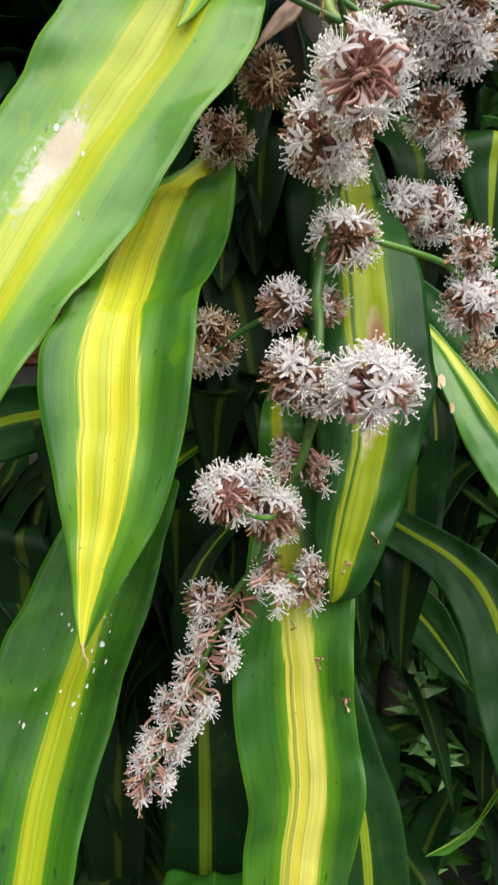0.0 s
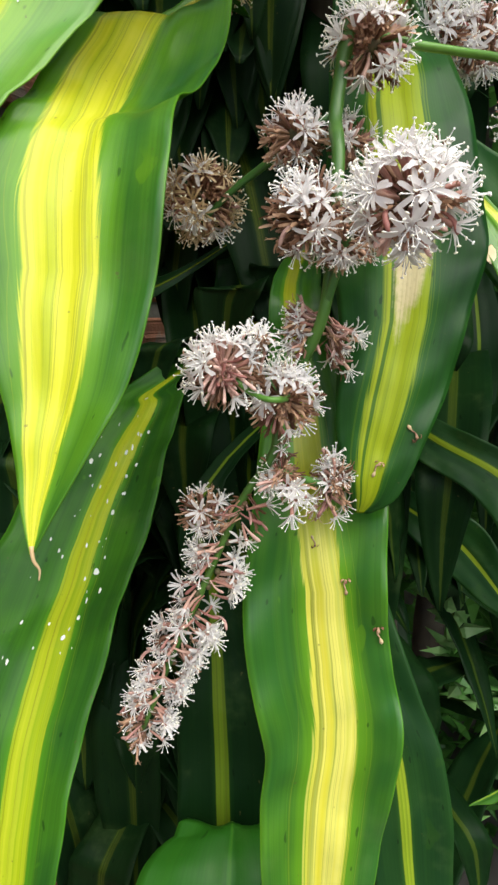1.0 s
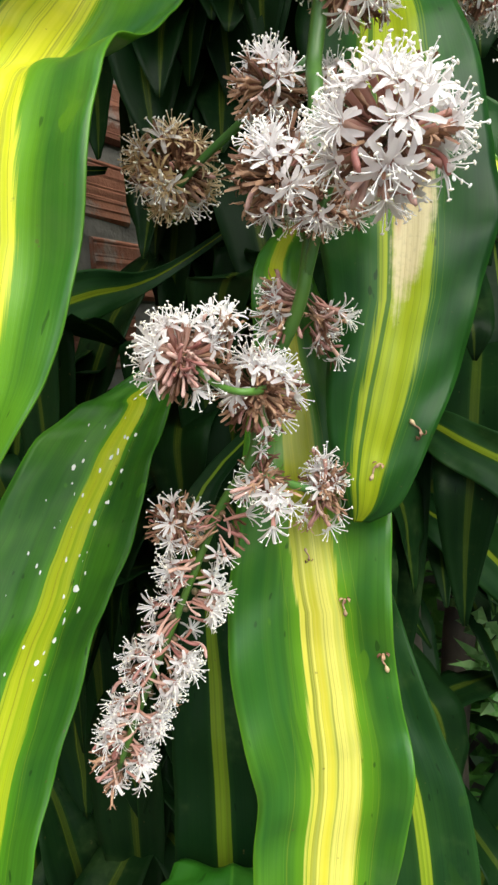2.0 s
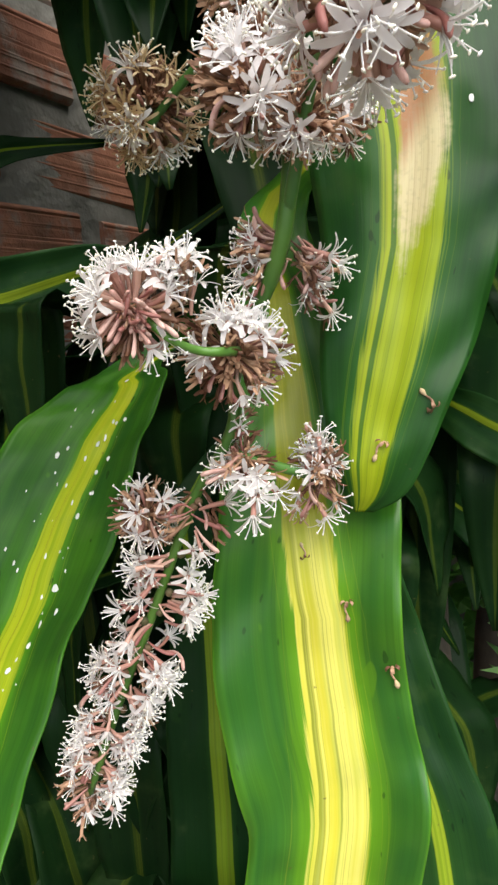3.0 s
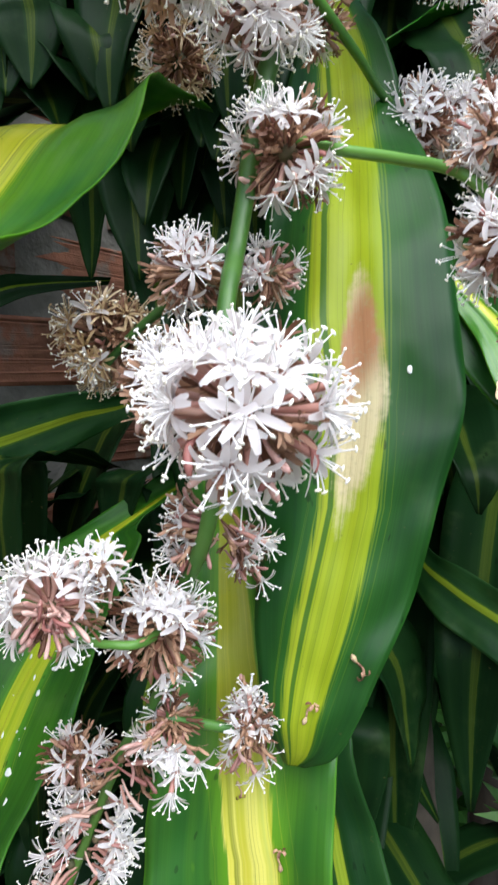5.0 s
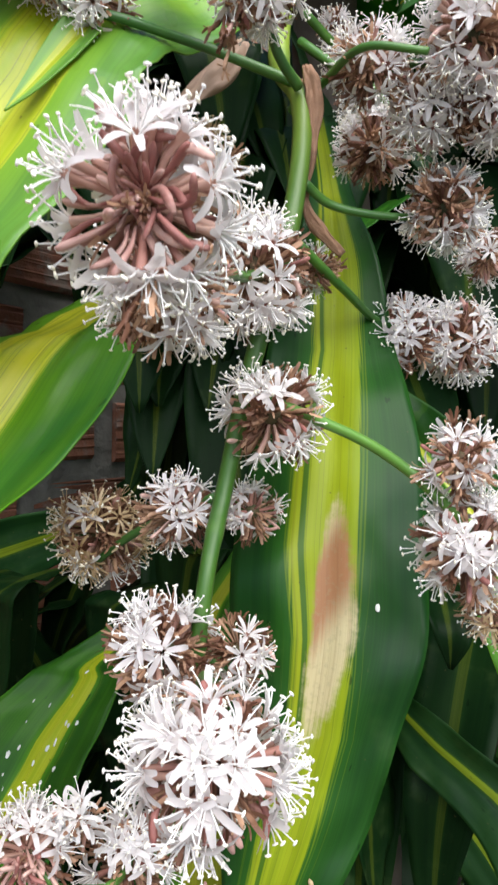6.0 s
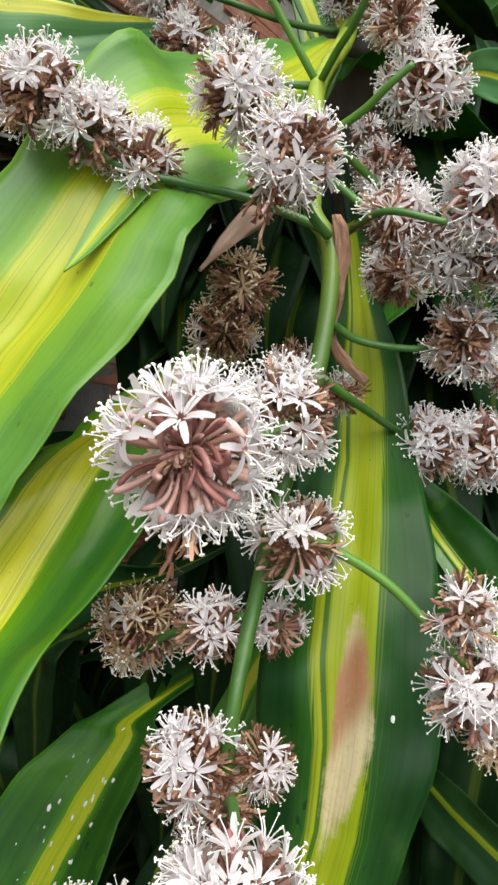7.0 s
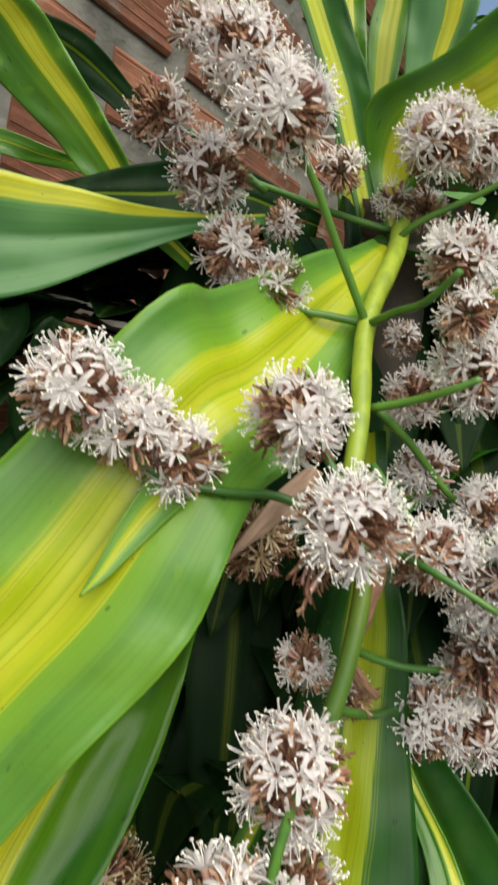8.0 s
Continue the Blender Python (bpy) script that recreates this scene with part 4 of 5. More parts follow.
CLUSTER_LABEL = {"young": "young fan of white florets and pink buds", "fresh": "round cluster of fully open white florets", "mid": "cluster of white florets, many of them browned", "old": "faded yellowish brown flower cluster",
                 "bud": "cluster of mauve closed florets", "spent": "mostly withered brown flower cluster with few white florets", "large": "large round cluster of white florets with brown gaps", "brown": "withered brown flower cluster in the shade",
                 "big": "large round cluster of white florets on mauve tubes"}
chance = random.Random(11)


def add_floret(parent, kinds, way, start, size):
    ob = new("floret", chance.choice(FLORETS[kinds]))
    ob.parent = parent
    turn = way.to_track_quat("Z", "Y") @ Euler((0, 0, chance.uniform(0, 6.28))).to_quaternion()
    ob.matrix_basis = Matrix.LocRotScale(start, turn, (size,) * 3)


def knob(kind, x, y, z, radius):
    bm = bmesh.new()
    bmesh.ops.create_icosphere(bm, subdivisions=2, radius=radius)
    for v in bm.verts:
        v.co *= 1 + 0.3 * noise.noise(v.co * 300 + Vector((x, y, z)) * 90)
    core = part("flower_head", bm, CORE, spike, CLUSTER_LABEL[kind])
    core.location = (x, y, z)
    return core


# the level of a slow noise above which florets are open, and whether the open ones are fading
OPEN_FROM = {"fresh": -0.03, "mid": 0.065, "old": -0.02, "bud": 0.16, "big": -0.12, "spent": 0.25, "large": -0.14, "brown": 0.22}


def pick(kind, way, seed, white):
    """Florets open and fade in patches over a flower head. white: the side that is in flower."""
    v = noise.noise(way * 1.6 + Vector((seed * 5, seed * 3, seed))) + chance.gauss(0, 0.08) + white.dot(way)
    if v > OPEN_FROM[kind]:
        return "old" if kind in ("old", "brown") and chance.random() < 0.8 else "open"
    return "bud" if chance.random() < (0.7 if kind in ("bud", "big", "large") else 0.15) else "wilted"


def cluster(kind, x, y, z, r, hollow=None, white=(0, 0, 0.06)):
    """A ball of florets round a knobbly core. hollow: the direction in which it shows its closed tubes and its axis."""
    core = knob(kind, x, y, z, (0.12 if hollow else 0.20) * r)
    count = int(10 + 38 * min(1.9, (r / 0.022) ** 2))
    grown = min(1.14, max(0.86, 0.90 * r / 0.0195))
    start = chance.uniform(0, 6.28)
    spin = Euler((chance.uniform(0, 3), chance.uniform(0, 3), 0)).to_matrix()
    hole = Vector(hollow).normalized() if hollow else None
    for i in range(count):
        h = 1 - 2 * (i + 0.5) / count
        a = start + i * 2.39996
        way = spin @ Vector((math.sqrt(1 - h * h) * math.cos(a), math.sqrt(1 - h * h) * math.sin(a), h))
        way = (way + Vector([chance.gauss(0, 0.18) for _ in range(3)])).normalized()
        kinds = pick(kind, way, start, Vector(white))
        if hole:
            near = way.dot(hole)
            if near > 0.90 or (near > 0.60 and not (way.dot(Vector(white)) > 0.03 and chance.random() < 0.7)):
                continue
            if near > 0.25 and kinds == "wilted" and chance.random() < 0.5:
                kinds = "bud"
        size = grown * (chance.uniform(0.90, 1.07) if kinds in ("open", "old") else chance.uniform(0.72, 0.98))
        add_floret(core, kinds, way, way * min(0.24 * r, max(r - 0.0195 * size, -0.0045)), size)
        if kinds == "wilted":
            lean = (way + Vector([chance.gauss(0, 0.25) for _ in range(3)])).normalized()
            add_floret(core, kinds, lean, lean * 0.1 * r, size * chance.uniform(0.85, 1.15))
    # short withered ones fill the middle
    for i in range(int(count * 0.55)):
        way = Vector([chance.gauss(0, 1) for _ in range(3)]).normalized()
        if not hole or way.dot(hole) < 0.1:
            add_floret(core, "wilted", way, way * chance.uniform(-0.003, 0.001), grown * chance.uniform(0.7, 1.0))
    for i in range(50 if hole else 0):
        way = (hole + Vector([chance.gauss(0, 0.8) for _ in range(3)])).normalized()
        if 0.15 < way.dot(hole) < 0.92:
            add_floret(core, "bud", way, way * 0.001 + Vector([chance.gauss(0, 0.0022) for _ in range(3)]), grown * chance.uniform(0.45, 0.95))
    for i in range(20 if hole else 0):
        way = (hole + Vector([chance.gauss(0, 0.35) for _ in range(3)])).normalized()
        add_floret(core, "wilted" if chance.random() < 0.6 else "bud", way, way * -0.001, grown * chance.uniform(0.35, 0.72))


def tuft(kind, x, y, z, way, count, length, spread=0.75):
    """A fan of florets that leaves the stem in one direction."""
    core = knob(kind, x, y, z, 0.0019)
    way = Vector(way).normalized()
    for i in range(count):
        out = (way + Vector((0, -0.12, 0)) + Vector([chance.gauss(0, spread * 0.6) for _ in range(3)])).normalized()
        kinds = chance.choices(("open", "old", "bud", "wilted"), MAKE_UP[kind])[0]
        foot = Vector((chance.gauss(0, 0.0022), chance.gauss(0, 0.002), chance.gauss(0, 0.0048)))
        add_floret(core, kinds, out, foot, length / 0.0200 * chance.uniform(0.85, 1.08))
    for i in range(1 if kind == "young" else count // 2):
        out = (way + Vector([chance.gauss(0, 0.6) for _ in range(3)])).normalized()
        add_floret(core, "wilted" if chance.random() < 0.7 else "bud", out, Vector([chance.gauss(0, 0.002) for _ in range(3)]), length / 0.0200 * chance.uniform(0.6, 0.95))


def stalk(points, r=0.0019):
    bm = bmesh.new()
    line = smooth_line(points, 6)
    sweep(bm, line, [r * (1.25 - 0.35 * i / len(line)) for i in range(len(line))], 9)
    part("stalk", bm, STALK, spike)


bm = bmesh.new()
line = smooth_line([(0.047, 0.64, 1.803), (0.054, 0.59, 1.753), (0.045, 0.533, 1.693), (0.051, 0.495, 1.643), (0.054, 0.472, 1.602), (0.066, 0.46, 1.577), (0.065, 0.445, 1.526), (0.052, 0.43, 1.461), (0.043, 0.424, 1.41), (0.042, 0.402, 1.38), (0.036, 0.4, 1.319), (0.026, 0.408, 1.292), (0.012, 0.415, 1.269), (0.009, 0.415, 1.242), (-0.009, 0.42, 1.215), (-0.026, 0.424, 1.178), (-0.051, 0.427, 1.124), (-0.071, 0.43, 1.077)], 6)
sweep(bm, line, [float(np.interp(i / len(line), (0, 0.1, 0.35, 0.5, 0.65, 1), (0.0068, 0.0054, 0.0041, 0.0033, 0.0027, 0.0015))) + 0.0005 * max(0, math.sin(i * 0.9)) ** 6 for i in range(len(line))], 12)
part("stem", bm, STEM, spike, "smooth yellowish green flower stem")

stalk([(0.035, 0.402, 1.314), (0.049, 0.375, 1.355), (0.062, 0.335, 1.352)])
stalk([(0.018, 0.408, 1.272), (0.014, 0.386, 1.272), (0.006, 0.380, 1.273), (-0.001, 0.374, 1.277), (-0.010, 0.373, 1.285)], 0.0014)
stalk([(0.011, 0.414, 1.232), (0.029, 0.425, 1.224), (0.041, 0.430, 1.219)])
stalk([(0.042, 0.424, 1.409), (0.004, 0.452, 1.391), (-0.013, 0.460, 1.381), (-0.030, 0.468, 1.368)])
stalk([(0.060, 0.440, 1.502), (0.052, 0.390, 1.489), (0.050, 0.312, 1.486)])
stalk([(0.056, 0.430, 1.449), (0.080, 0.426, 1.440), (0.101, 0.415, 1.431), (0.119, 0.398, 1.419), (0.134, 0.400, 1.404)])
stalk([(0.066, 0.450, 1.516), (0.086, 0.485, 1.502), (0.103, 0.520, 1.492), (0.131, 0.535, 1.486)])
stalk([(0.068, 0.455, 1.543), (0.078, 0.466, 1.537), (0.093, 0.472, 1.534), (0.112, 0.480, 1.534), (0.128, 0.487, 1.537)], 0.0017)
stalk([(0.059, 0.470, 1.580), (0.074, 0.464, 1.588), (0.092, 0.437, 1.588), (0.117, 0.428, 1.580)], 0.0016)
stalk([(0.061, 0.490, 1.622), (0.090, 0.475, 1.595), (0.106, 0.465, 1.594), (0.136, 0.455, 1.592)])
stalk([(0.062, 0.460, 1.588), (0.026, 0.455, 1.602), (-0.001, 0.433, 1.603), (-0.028, 0.420, 1.608), (-0.060, 0.410, 1.634)])
stalk([(0.065, 0.455, 1.583), (0.057, 0.440, 1.592), (0.052, 0.430, 1.612), (0.024, 0.435, 1.642)])
stalk([(0.045, 0.533, 1.693), (0.023, 0.510, 1.726), (0.004, 0.490, 1.755), (-0.019, 0.478, 1.780), (-0.042, 0.485, 1.817)])
stalk([(0.043, 0.535, 1.694), (0.023, 0.530, 1.694), (0.006, 0.525, 1.695), (-0.020, 0.520, 1.709)])
stalk([(0.047, 0.600, 1.762), (0.014, 0.585, 1.763), (-0.028, 0.550, 1.763), (-0.055, 0.535, 1.764)])
stalk([(-0.027, 0.550, 1.760), (-0.054, 0.535, 1.773), (-0.088, 0.525, 1.786)])
stalk([(0.052, 0.590, 1.753), (0.063, 0.580, 1.764), (0.096, 0.570, 1.784), (0.114, 0.560, 1.796)])
stalk([(0.045, 0.533, 1.693), (0.058, 0.510, 1.699), (0.070, 0.490, 1.703), (0.081, 0.472, 1.716)])
stalk([(0.056, 0.500, 1.649), (0.076, 0.490, 1.657), (0.089, 0.480, 1.664), (0.100, 0.476, 1.671)])
stalk([(0.060, 0.510, 1.648), (0.082, 0.530, 1.633), (0.110, 0.545, 1.609), (0.130, 0.545, 1.604)])

cluster("fresh", -0.013, 0.375, 1.287, 0.0218, (0.32, -0.92, -0.12), (-0.15, -0.02, 0.30))
cluster("spent", 0.014, 0.402, 1.271, 0.0235, None, (0.22, 0, 0.16))
cluster("spent", 0.012, 0.416, 1.231, 0.0120)
cluster("mid", 0.041, 0.430, 1.225, 0.0129)
cluster("old", -0.030, 0.476, 1.382, 0.0304, None, (0, 0, -0.1))
cluster("large", 0.062, 0.332, 1.3490, 0.0275, None, (0, 0.12, 0.08))
cluster("spent", 0.053, 0.414, 1.350, 0.0177, None, (0.1, 0, -0.05))
cluster("mid", -0.029, 0.421, 1.209, 0.0179)
cluster("mid", 0.028, 0.395, 1.355, 0.0251)
cluster("mid", 0.023, 0.429, 1.401, 0.0210)
cluster("bud", 0.052, 0.440, 1.401, 0.0168)
cluster("mid", 0.061, 0.430, 1.442, 0.0265)
cluster("mid", 0.052, 0.425, 1.497, 0.0325, None, (0, -0.05, 0.02))
cluster("big", 0.050, 0.306, 1.486, 0.0268, (0.18, -0.97, -0.10), (0.14, 0, 0.1))
cluster("mid", 0.038, 0.360, 1.479, 0.0265)
cluster("fresh", 0.129, 0.395, 1.428, 0.0168)
cluster("fresh", 0.134, 0.400, 1.398, 0.0233)
cluster("old", 0.147, 0.420, 1.369, 0.0134)
cluster("mid", 0.116, 0.530, 1.486, 0.0262)
cluster("fresh", 0.145, 0.540, 1.485, 0.0278)
cluster("fresh", 0.130, 0.485, 1.539, 0.0240)
cluster("mid", 0.095, 0.458, 1.592, 0.0215)
cluster("mid", 0.097, 0.512, 1.579, 0.0239)
cluster("fresh", 0.123, 0.470, 1.579, 0.0255)
cluster("fresh", 0.135, 0.446, 1.595, 0.0263)
cluster("fresh", 0.148, 0.465, 1.577, 0.0248)
cluster("mid", 0.158, 0.540, 1.530, 0.0193)
cluster("fresh", 0.025, 0.430, 1.640, 0.0246)
cluster("fresh", 0.054, 0.412, 1.604, 0.0250)
cluster("fresh", -0.058, 0.405, 1.635, 0.0256)
cluster("fresh", -0.038, 0.418, 1.624, 0.0226)
cluster("fresh", -0.018, 0.430, 1.613, 0.0216)
cluster("brown", 0.013, 0.500, 1.569, 0.0240)
cluster("mid", 0.048, 0.475, 1.523, 0.0168)
cluster("mid", 0.072, 0.480, 1.510, 0.0148)
cluster("old", -0.020, 0.580, 1.555, 0.0290)
cluster("fresh", -0.038, 0.485, 1.803, 0.0256)
cluster("fresh", -0.012, 0.475, 1.776, 0.0307)
cluster("fresh", -0.061, 0.480, 1.812, 0.0166)
cluster("mid", -0.086, 0.520, 1.784, 0.0233)
cluster("mid", -0.056, 0.530, 1.760, 0.0262)
cluster("mid", 0.012, 0.570, 1.785, 0.0182)
cluster("mid", -0.018, 0.580, 1.752, 0.0140)
cluster("mid", -0.034, 0.520, 1.718, 0.0232)
cluster("fresh", -0.008, 0.525, 1.703, 0.0221)
cluster("fresh", 0.065, 0.560, 1.806, 0.0282)
cluster("mid", 0.095, 0.580, 1.810, 0.0234)
cluster("bud", 0.047, 0.600, 1.781, 0.0161)
cluster("mid", 0.068, 0.610, 1.780, 0.0168)
cluster("fresh", 0.087, 0.530, 1.735, 0.0256)
cluster("fresh", 0.105, 0.511, 1.678, 0.0284)
cluster("mid", 0.091, 0.490, 1.700, 0.0186)
cluster("mid", 0.069, 0.610, 1.698, 0.0141)
cluster("mid", 0.082, 0.580, 1.660, 0.0228)
cluster("mid", 0.095, 0.555, 1.618, 0.0215)
cluster("mid", 0.128, 0.540, 1.607, 0.0205)

tuft("mid", -0.009, 0.418, 1.212, (-0.96, 0.00, -0.28), 5, 0.0166, 0.52)
tuft("bud", -0.007, 0.418, 1.214, (0.58, 0.00, -0.81), 7, 0.0186, 0.52)
# the young end of the spike: fans of florets down both sides of the stem
TIP = smooth_line([(-0.020, 0.421, 1.188), (-0.038, 0.424, 1.150), (-0.054, 0.427, 1.116), (-0.067, 0.429, 1.088)], 3)
for i, p in enumerate(TIP):
    side = 1 if i % 2 else -1
    reach = 0.0200 - 0.0003 * i
    tuft("young", p[0] + 0.003 * side, p[1], p[2], (0.92 * side - 0.1, -0.25, -0.25 + 0.2 * math.sin(2.1 * i)), 9, reach, 0.60)
    tuft("young" if i % 3 else "mid", p[0] - 0.003 * side, p[1] + 0.002, p[2] + 0.003, (-0.9 * side, -0.15, -0.1), 3, 0.85 * reach, 0.45)
tuft("bud", -0.070, 0.430, 1.081, (-0.97, 0.00, -0.26), 6, 0.0188, 0.52)
tuft("bud", -0.070, 0.430, 1.081, (0.98, -0.00, -0.21), 3, 0.0172, 0.52)
tuft("fresh", -0.072, 0.430, 1.077, (-0.19, 0.00, -0.98), 7, 0.0176, 0.52)
tuft("bud", 0.031, 0.410, 1.307, (-0.99, 0.00, 0.10), 24, 0.0192, 0.52)
tuft("mid", 0.028, 0.410, 1.301, (-0.83, 0.00, -0.56), 10, 0.0184, 0.52)
tuft("bud", 0.038, 0.416, 1.304, (0.55, 0.00, -0.83), 17, 0.0178, 0.52)
tuft("mid", 0.040, 0.425, 1.298, (0.22, 0.00, -0.97), 10, 0.0166, 0.52)
tuft("mid", 0.038, 0.430, 1.219, (0.14, 0.00, 0.99), 11, 0.0178, 0.52)
tuft("bud", 0.038, 0.430, 1.217, (-0.29, 0.00, -0.96), 6, 0.0147, 0.52)
tuft("fresh", 0.038, 0.430, 1.216, (0.39, 0.00, -0.92), 5, 0.0200, 0.52)
tuft("mid", 0.046, 0.413, 1.590, (-0.15, -0.2, -1.0), 9, 0.0190, 0.50)
tuft("fresh", 0.002, 0.383, 1.290, (0.3, -0.25, 0.9), 7, 0.0190, 0.55)
tuft("young", 0.012, 0.409, 1.231, (-0.70, -0.62, -0.15), 5, 0.0200, 0.50)
tuft("young", 0.016, 0.409, 1.227, (0.45, -0.62, -0.45), 6, 0.0200, 0.55)
tuft("bud", 0.010, 0.415, 1.240, (0.79, 0.00, 0.61), 5, 0.0123, 0.52)

cluster("spent", 0.042, 0.388, 1.342, 0.0150, None, (0, 0.1, -0.1))

# ---------- dry bracts of the flower stem ----------
def bract(rows, label, material=BRACT):
    """A papery twisted bract, rolled along its length."""
    line = smooth_line(rows, 6)
    bm = bmesh.new()
    verts = []
    for i, row in enumerate(line):
        c, h = Vector(row[:3]), Vector(row[3:])
        out = Vector((0, -1, 0.2)).cross(h).cross(h).normalized()
        crimp = [0.75 * noise.noise(Vector((i * 0.22, k * 0.9, rows[0][0] * 90))) for k in range(11)]
        verts.append([bm.verts.new(c + h * (k / 5 - 1) * (1 + 0.4 * crimp[0]) + out * (h.length * (0.4 * (k / 5 - 1) ** 2 + crimp[k] + 0.10 * (-1) ** k))) for k in range(11)])
    for a, b in zip(verts, verts[1:]):
        for k in range(10):
            bm.faces.new((a[k], a[k + 1], b[k + 1], b[k]))
    ob = part("bract", bm, material, spike, label)
    thick = ob.modifiers.new("thickness", "SOLIDIFY")
    thick.thickness = 0.0004


bract([(0.036, 0.474, 1.616, 0.003, 0, -0.001), (0.029, 0.470, 1.604, 0.0062, 0, -0.003), (0.020, 0.463, 1.591, 0.0048, 0.001, -0.003), (0.011, 0.456, 1.578, 0.0022, 0.001, -0.001), (0.003, 0.452, 1.567, 0.0005, 0, -0.0003)], "pale brown papery bract")
bract([(0.068, 0.458, 1.594, 0.0020, 0, 0.000), (0.071, 0.456, 1.584, 0.0036, 0, 0.001), (0.072, 0.456, 1.572, 0.0036, 0.001, 0.001), (0.071, 0.457, 1.558, 0.0023, 0, 0.001), (0.070, 0.459, 1.546, 0.0013, 0, 0.001), (0.069, 0.461, 1.538, 0.0006, 0, 0.000)], "brown dry bract hanging beside the stem", SCORCHED)
bract([(0.066, 0.462, 1.590, 0.0012, 0, 0.000), (0.0665, 0.459, 1.566, 0.0010, 0, 0.001), (0.067, 0.459, 1.546, 0.0012, 0, 0.001), (0.070, 0.462, 1.532, 0.0018, 0, 0.001), (0.077, 0.466, 1.523, 0.0022, 0, 0.002), (0.085, 0.473, 1.516, 0.0008, 0, 0.001)], "twisted dark brown dry bract", SCORCHED)
tuft("brown", 0.050, 0.306, 1.472, (-0.05, -0.1, -1), 7, 0.017, 0.30)


# ---------- marks and litter on the leaves ----------
def speck(made, s, u, r):
    """A small crusty white speck on a leaf."""
    p, out = on_leaf(made, s, u)
    bm = bmesh.new()
    bmesh.ops.create_icosphere(bm, subdivisions=2, radius=r)
    for v in bm.verts:
        v.co *= 1 + 0.5 * noise.noise(v.co / r * 1.3 + p * 500)
    ob = part("speck", bm, SPECK, made[0])
    ob.matrix_basis = Matrix.LocRotScale(p + out * 0.0006, out.to_track_quat("Z", "Y"), (0.6 + 0.3 * math.sin(p.x * 900), 1.4, 0.15))


for s, u, r in ((0.470, 0.42, 0.0021), (0.512, 0.45, 0.0018), (0.295, 0.25, 0.0018), (0.286, 0.32, 0.0020), (0.307, -0.28, 0.0017), (0.315, 0.15, 0.0014), (0.399, 0.36, 0.0013), (0.50, 0.60, 0.0014), (0.321, 0.50, 0.0013),
                (0.164, 0.18, 0.0013), (0.381, 0.23, 0.0012), (0.35, -0.1, 0.0010), (0.26, 0.5, 0.0012), (0.44, -0.2, 0.0011), (0.58, 0.3, 0.0015), (0.22, 0.1, 0.0010), (0.53, -0.35, 0.0012)):
    speck(leaf_c, s, u, r)
for s, u, r in ((0.585, -0.38, 0.0017), (0.567, -0.27, 0.0020), (0.572, -0.22, 0.0012), (0.655, 0.38, 0.0010), (0.60, 0.02, 0.0013), (0.612, -0.43, 0.0014)):
    speck(leaf_a, s, u, r)
scatter = random.Random(23)
for i in range(38):
    speck(leaf_c, scatter.uniform(0.22, 0.62), scatter.choice((0.38, 0.45, -0.1, -0.35)) + scatter.gauss(0, 0.12), 0.0004 + 0.0010 * scatter.random() ** 2)
p, out = on_leaf(leaf_b, 0.995, 0.0)
bm = bmesh.new()
line = smooth_line([p + Vector((0, 0, 0.002)), p + Vector((0.0006, -0.0008, -0.003)), p + Vector((0.0022, 0.0002, -0.007)), p + Vector((0.0018, 0.0, -0.011))], 4)
sweep(bm, line, [0.0009 - 0.0006 * i / (len(line) - 1) for i in range(len(line))], 6)
part("dry_tip", bm, TAN, leaf_b[0], "dry tan thread at the leaf tip")
speck(leaf_d, 0.47, 0.50, 0.0012)
for s, u, r in ((0.53, -0.84, 0.0050), (0.60, -0.92, 0.0030)):
    p, out = on_leaf(leaf_k, s, u)
    bm = bmesh.new()
    bmesh.ops.create_icosphere(bm, subdivisions=3, radius=r)
    for v in bm.verts:
        v.co *= 1 + 0.4 * noise.noise(v.co / r * 1.6 + p * 300)
    ob = part("dry_patch", bm, TAN, leaf_k[0], "dry tan patch on the leaf margin")
    ob.matrix_basis = Matrix.LocRotScale(p + out * 0.0005, out.to_track_quat("Z", "Y"), (0.6, 1.4, 0.08))


def fallen(made, s, u, turn, size, label):
    """A dropped floret: a pale swollen base, a thin neck and a shrivelled brown head."""
    p, out = on_leaf(made, s, u)
    thing = tagged(new("fallen_floret"), label, "floret", "fallen florets on the leaves")
    bm = bmesh.new()
    line = smooth_line([(0, 0.0070, 0.001), (0, 0.005, 0.0013), (0.0004, 0.0025, 0.0012)], 4)
    sweep(bm, line, [0.0003, 0.0007, 0.0011, 0.0013, 0.0014, 0.0012, 0.0010, 0.0007, 0.0005], 8)
    part("tube", bm, FADED, thing, "cream swollen tube")
    bm = bmesh.new()
    line = smooth_line([(0.0004, 0.0026, 0.0012), (0.0016, -0.001, 0.0014), (0.0002, -0.0045, 0.0018)], 4)
    sweep(bm, line, [0.0005, 0.0005, 0.0006, 0.0005, 0.0006, 0.0007, 0.0008, 0.0009, 0.0007], 7)
    part("neck", bm, WILTED, thing, "brown shrivelled neck")
    for k in range(5):
        bm = bmesh.new()
        petal(bm, k * 1.3 + 0.4, 0.0042, 0.0009, 0.0, 0.6, 2.6 + 0.4 * k, 0)
        ob = part("petal", bm, WILTED, thing, "shrivelled brown petal")
        ob.matrix_basis = Matrix.LocRotScale(Vector((0.0002, -0.0046, 0.0016)), Euler((1.2, 0.3 * k, 0)), None)
    thing.matrix_basis = Matrix.LocRotScale(p + out * 0.0004, out.to_track_quat("Z", "Y") @ Euler((0, 0, turn)).to_quaternion(), (size,) * 3)


fallen(leaf_d, 0.736, 0.60, 0.5, 0.8, "dried brown floret lying on a dark leaf")
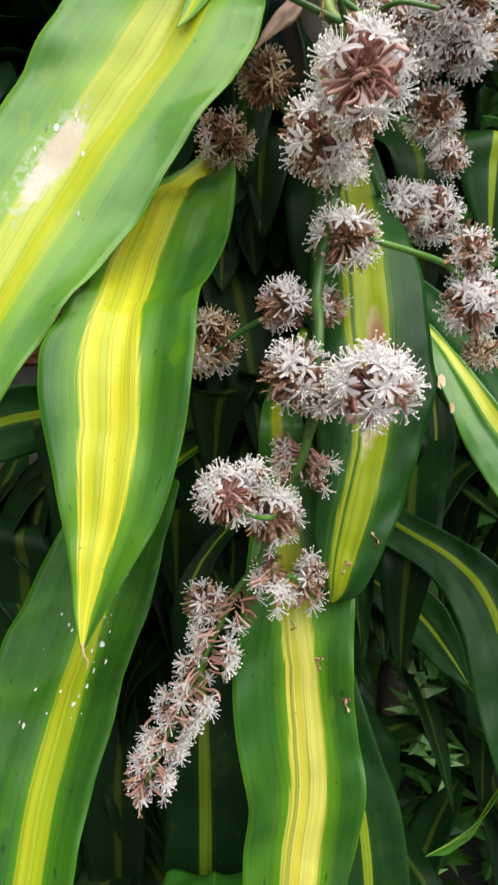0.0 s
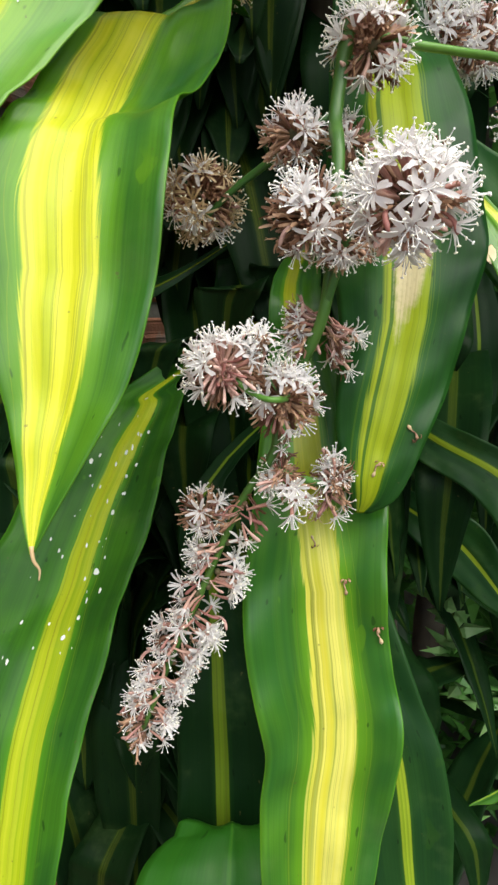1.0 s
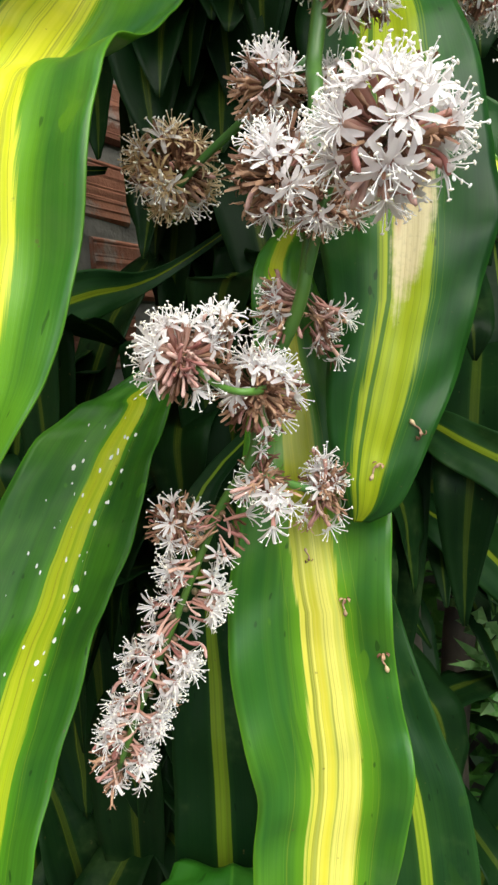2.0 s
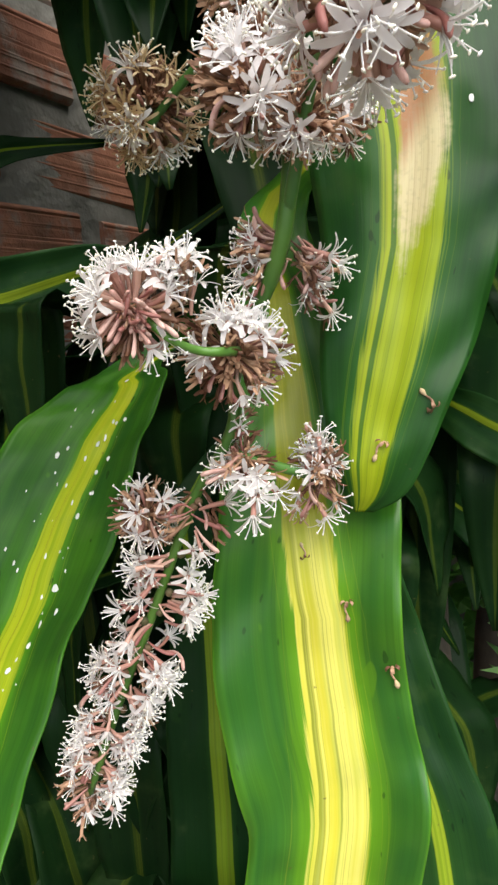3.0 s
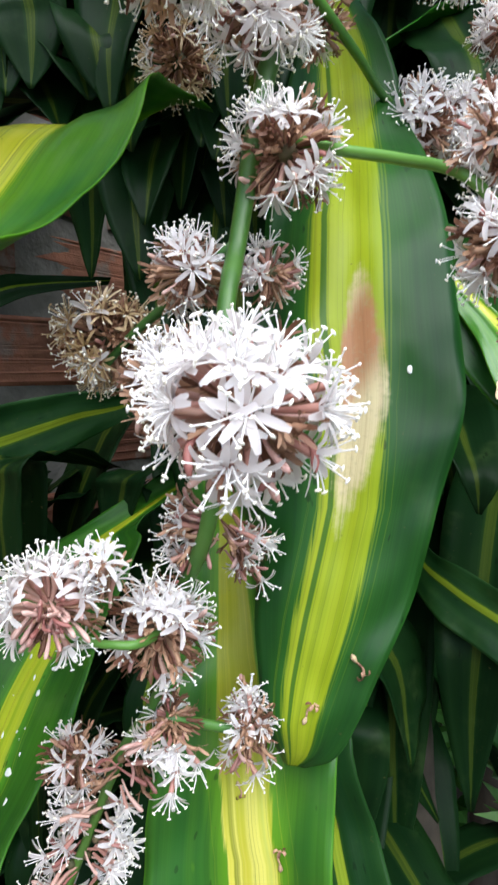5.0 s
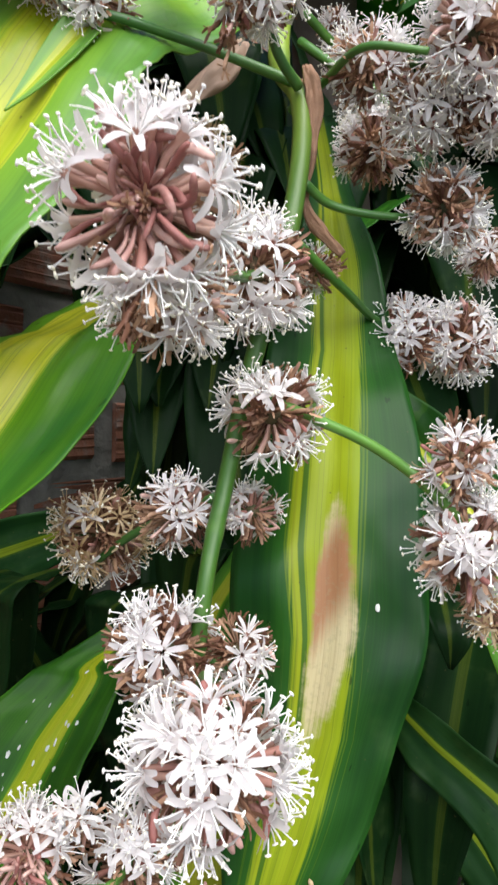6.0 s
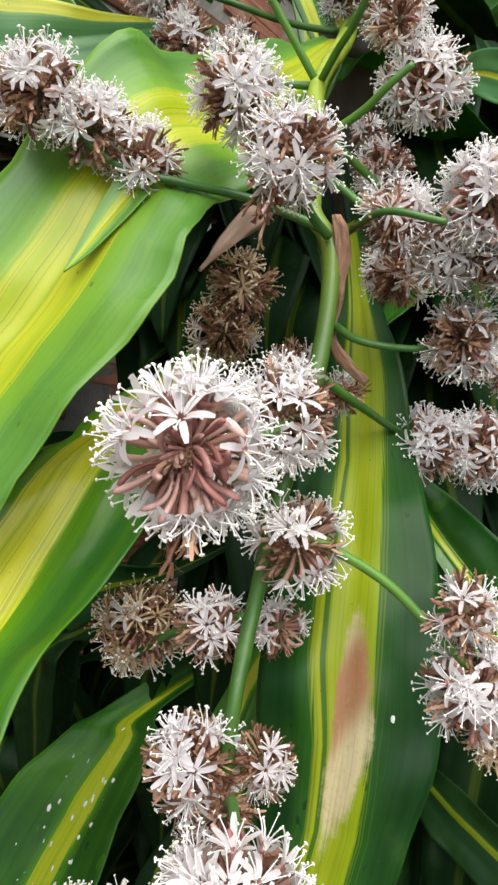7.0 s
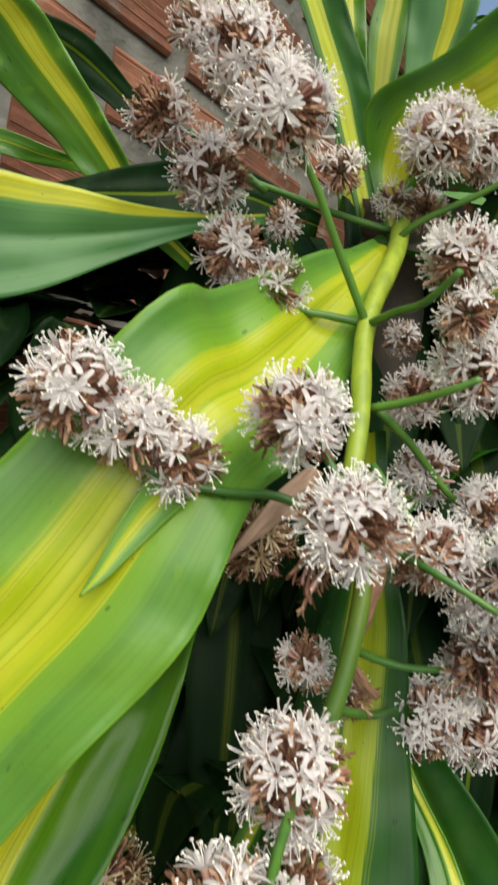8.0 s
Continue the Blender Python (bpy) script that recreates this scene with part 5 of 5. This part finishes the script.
fallen(leaf_d, 0.806, -0.07, 2.6, 0.75, "shrivelled dark brown floret on a lime stripe")
fallen(leaf_f, 0.490, 0.46, 3.1, 0.8, "pale floret with a brown head on a yellow stripe")
fallen(leaf_f, 0.553, 0.88, 3.3, 0.9, "withered pale floret near the rim of a leaf")
fallen(leaf_f, 0.430, -0.05, 0.2, 0.6, "small cream floret on a yellow stripe")


# ---------- bricks, nearest to the plant ----------
def brick_mesh(seed):
    rnd = random.Random(seed)
    bm = bmesh.new()
    L, Hh, D = 0.118, 0.044, 0.06
    prof = [(-Hh, 0.004), (-Hh + 0.006, 0)]
    for k in range(5):
        z = -Hh + 0.012 + k * 0.0165 + rnd.uniform(-0.002, 0.002)
        d = rnd.uniform(0.0001, 0.0005)
        prof += [(z, 0), (z + 0.002, d), (z + 0.005, d), (z + 0.007, 0)]
    prof += [(Hh - 0.004, 0), (Hh, 0.004)]
    ends = []
    for x in (-L + rnd.uniform(0, 0.006), L - rnd.uniform(0, 0.006)):
        ends.append([bm.verts.new((x, y + rnd.uniform(-0.001, 0.001), z)) for z, y in prof] + [bm.verts.new((x, D, Hh)), bm.verts.new((x, D, -Hh))])
    n = len(ends[0])
    for k in range(n):
        bm.faces.new((ends[0][k], ends[1][k], ends[1][(k + 1) % n], ends[0][(k + 1) % n]))
    bm.faces.new(ends[0])
    bm.faces.new(ends[1][::-1])
    bmesh.ops.recalc_face_normals(bm, faces=bm.faces)
    mesh = bpy.data.meshes.new("brick")
    bm.to_mesh(mesh)
    bm.free()
    mesh.materials.append(BRICK)
    return mesh


BRICKS = [brick_mesh(s) for s in range(5)]
for row in range(7, 23):
    for col in range(-7, 8):
        ob = new("brick", BRICKS[(row * 5 + col * 3) % 5])
        ob.parent = wall
        ob.matrix_basis = pose(col * 0.262 + (0.13 if row % 2 else 0) + chance.uniform(-0.006, 0.006), chance.uniform(-0.006, 0.004), 0.05 + row * 0.114 + chance.uniform(-0.004, 0.004), 0, chance.uniform(-1.6, 1.6), chance.uniform(-1.5, 1.5))

# the courses beyond those bricks
points, faces = [], []
for row in range(0, 23):
    for col in range(-12, 13):
        if row < 7 or not -7 <= col < 8:
            mesh = BRICKS[(row * 5 + col * 3) % 5]
            k = len(points)
            shift = Vector((col * 0.262 + (0.13 if row % 2 else 0) + chance.uniform(-0.006, 0.006), chance.uniform(-0.006, 0.004), 0.05 + row * 0.114))
            points += [v.co + shift for v in mesh.vertices]
            faces += [[k + n for n in f.vertices] for f in mesh.polygons]
mesh = bpy.data.meshes.new("brickwork")
mesh.from_pydata(points, [], faces)
mesh.materials.append(BRICK)
ob = tagged(new("brickwork", mesh), kind="stuff")
ob.parent = wall
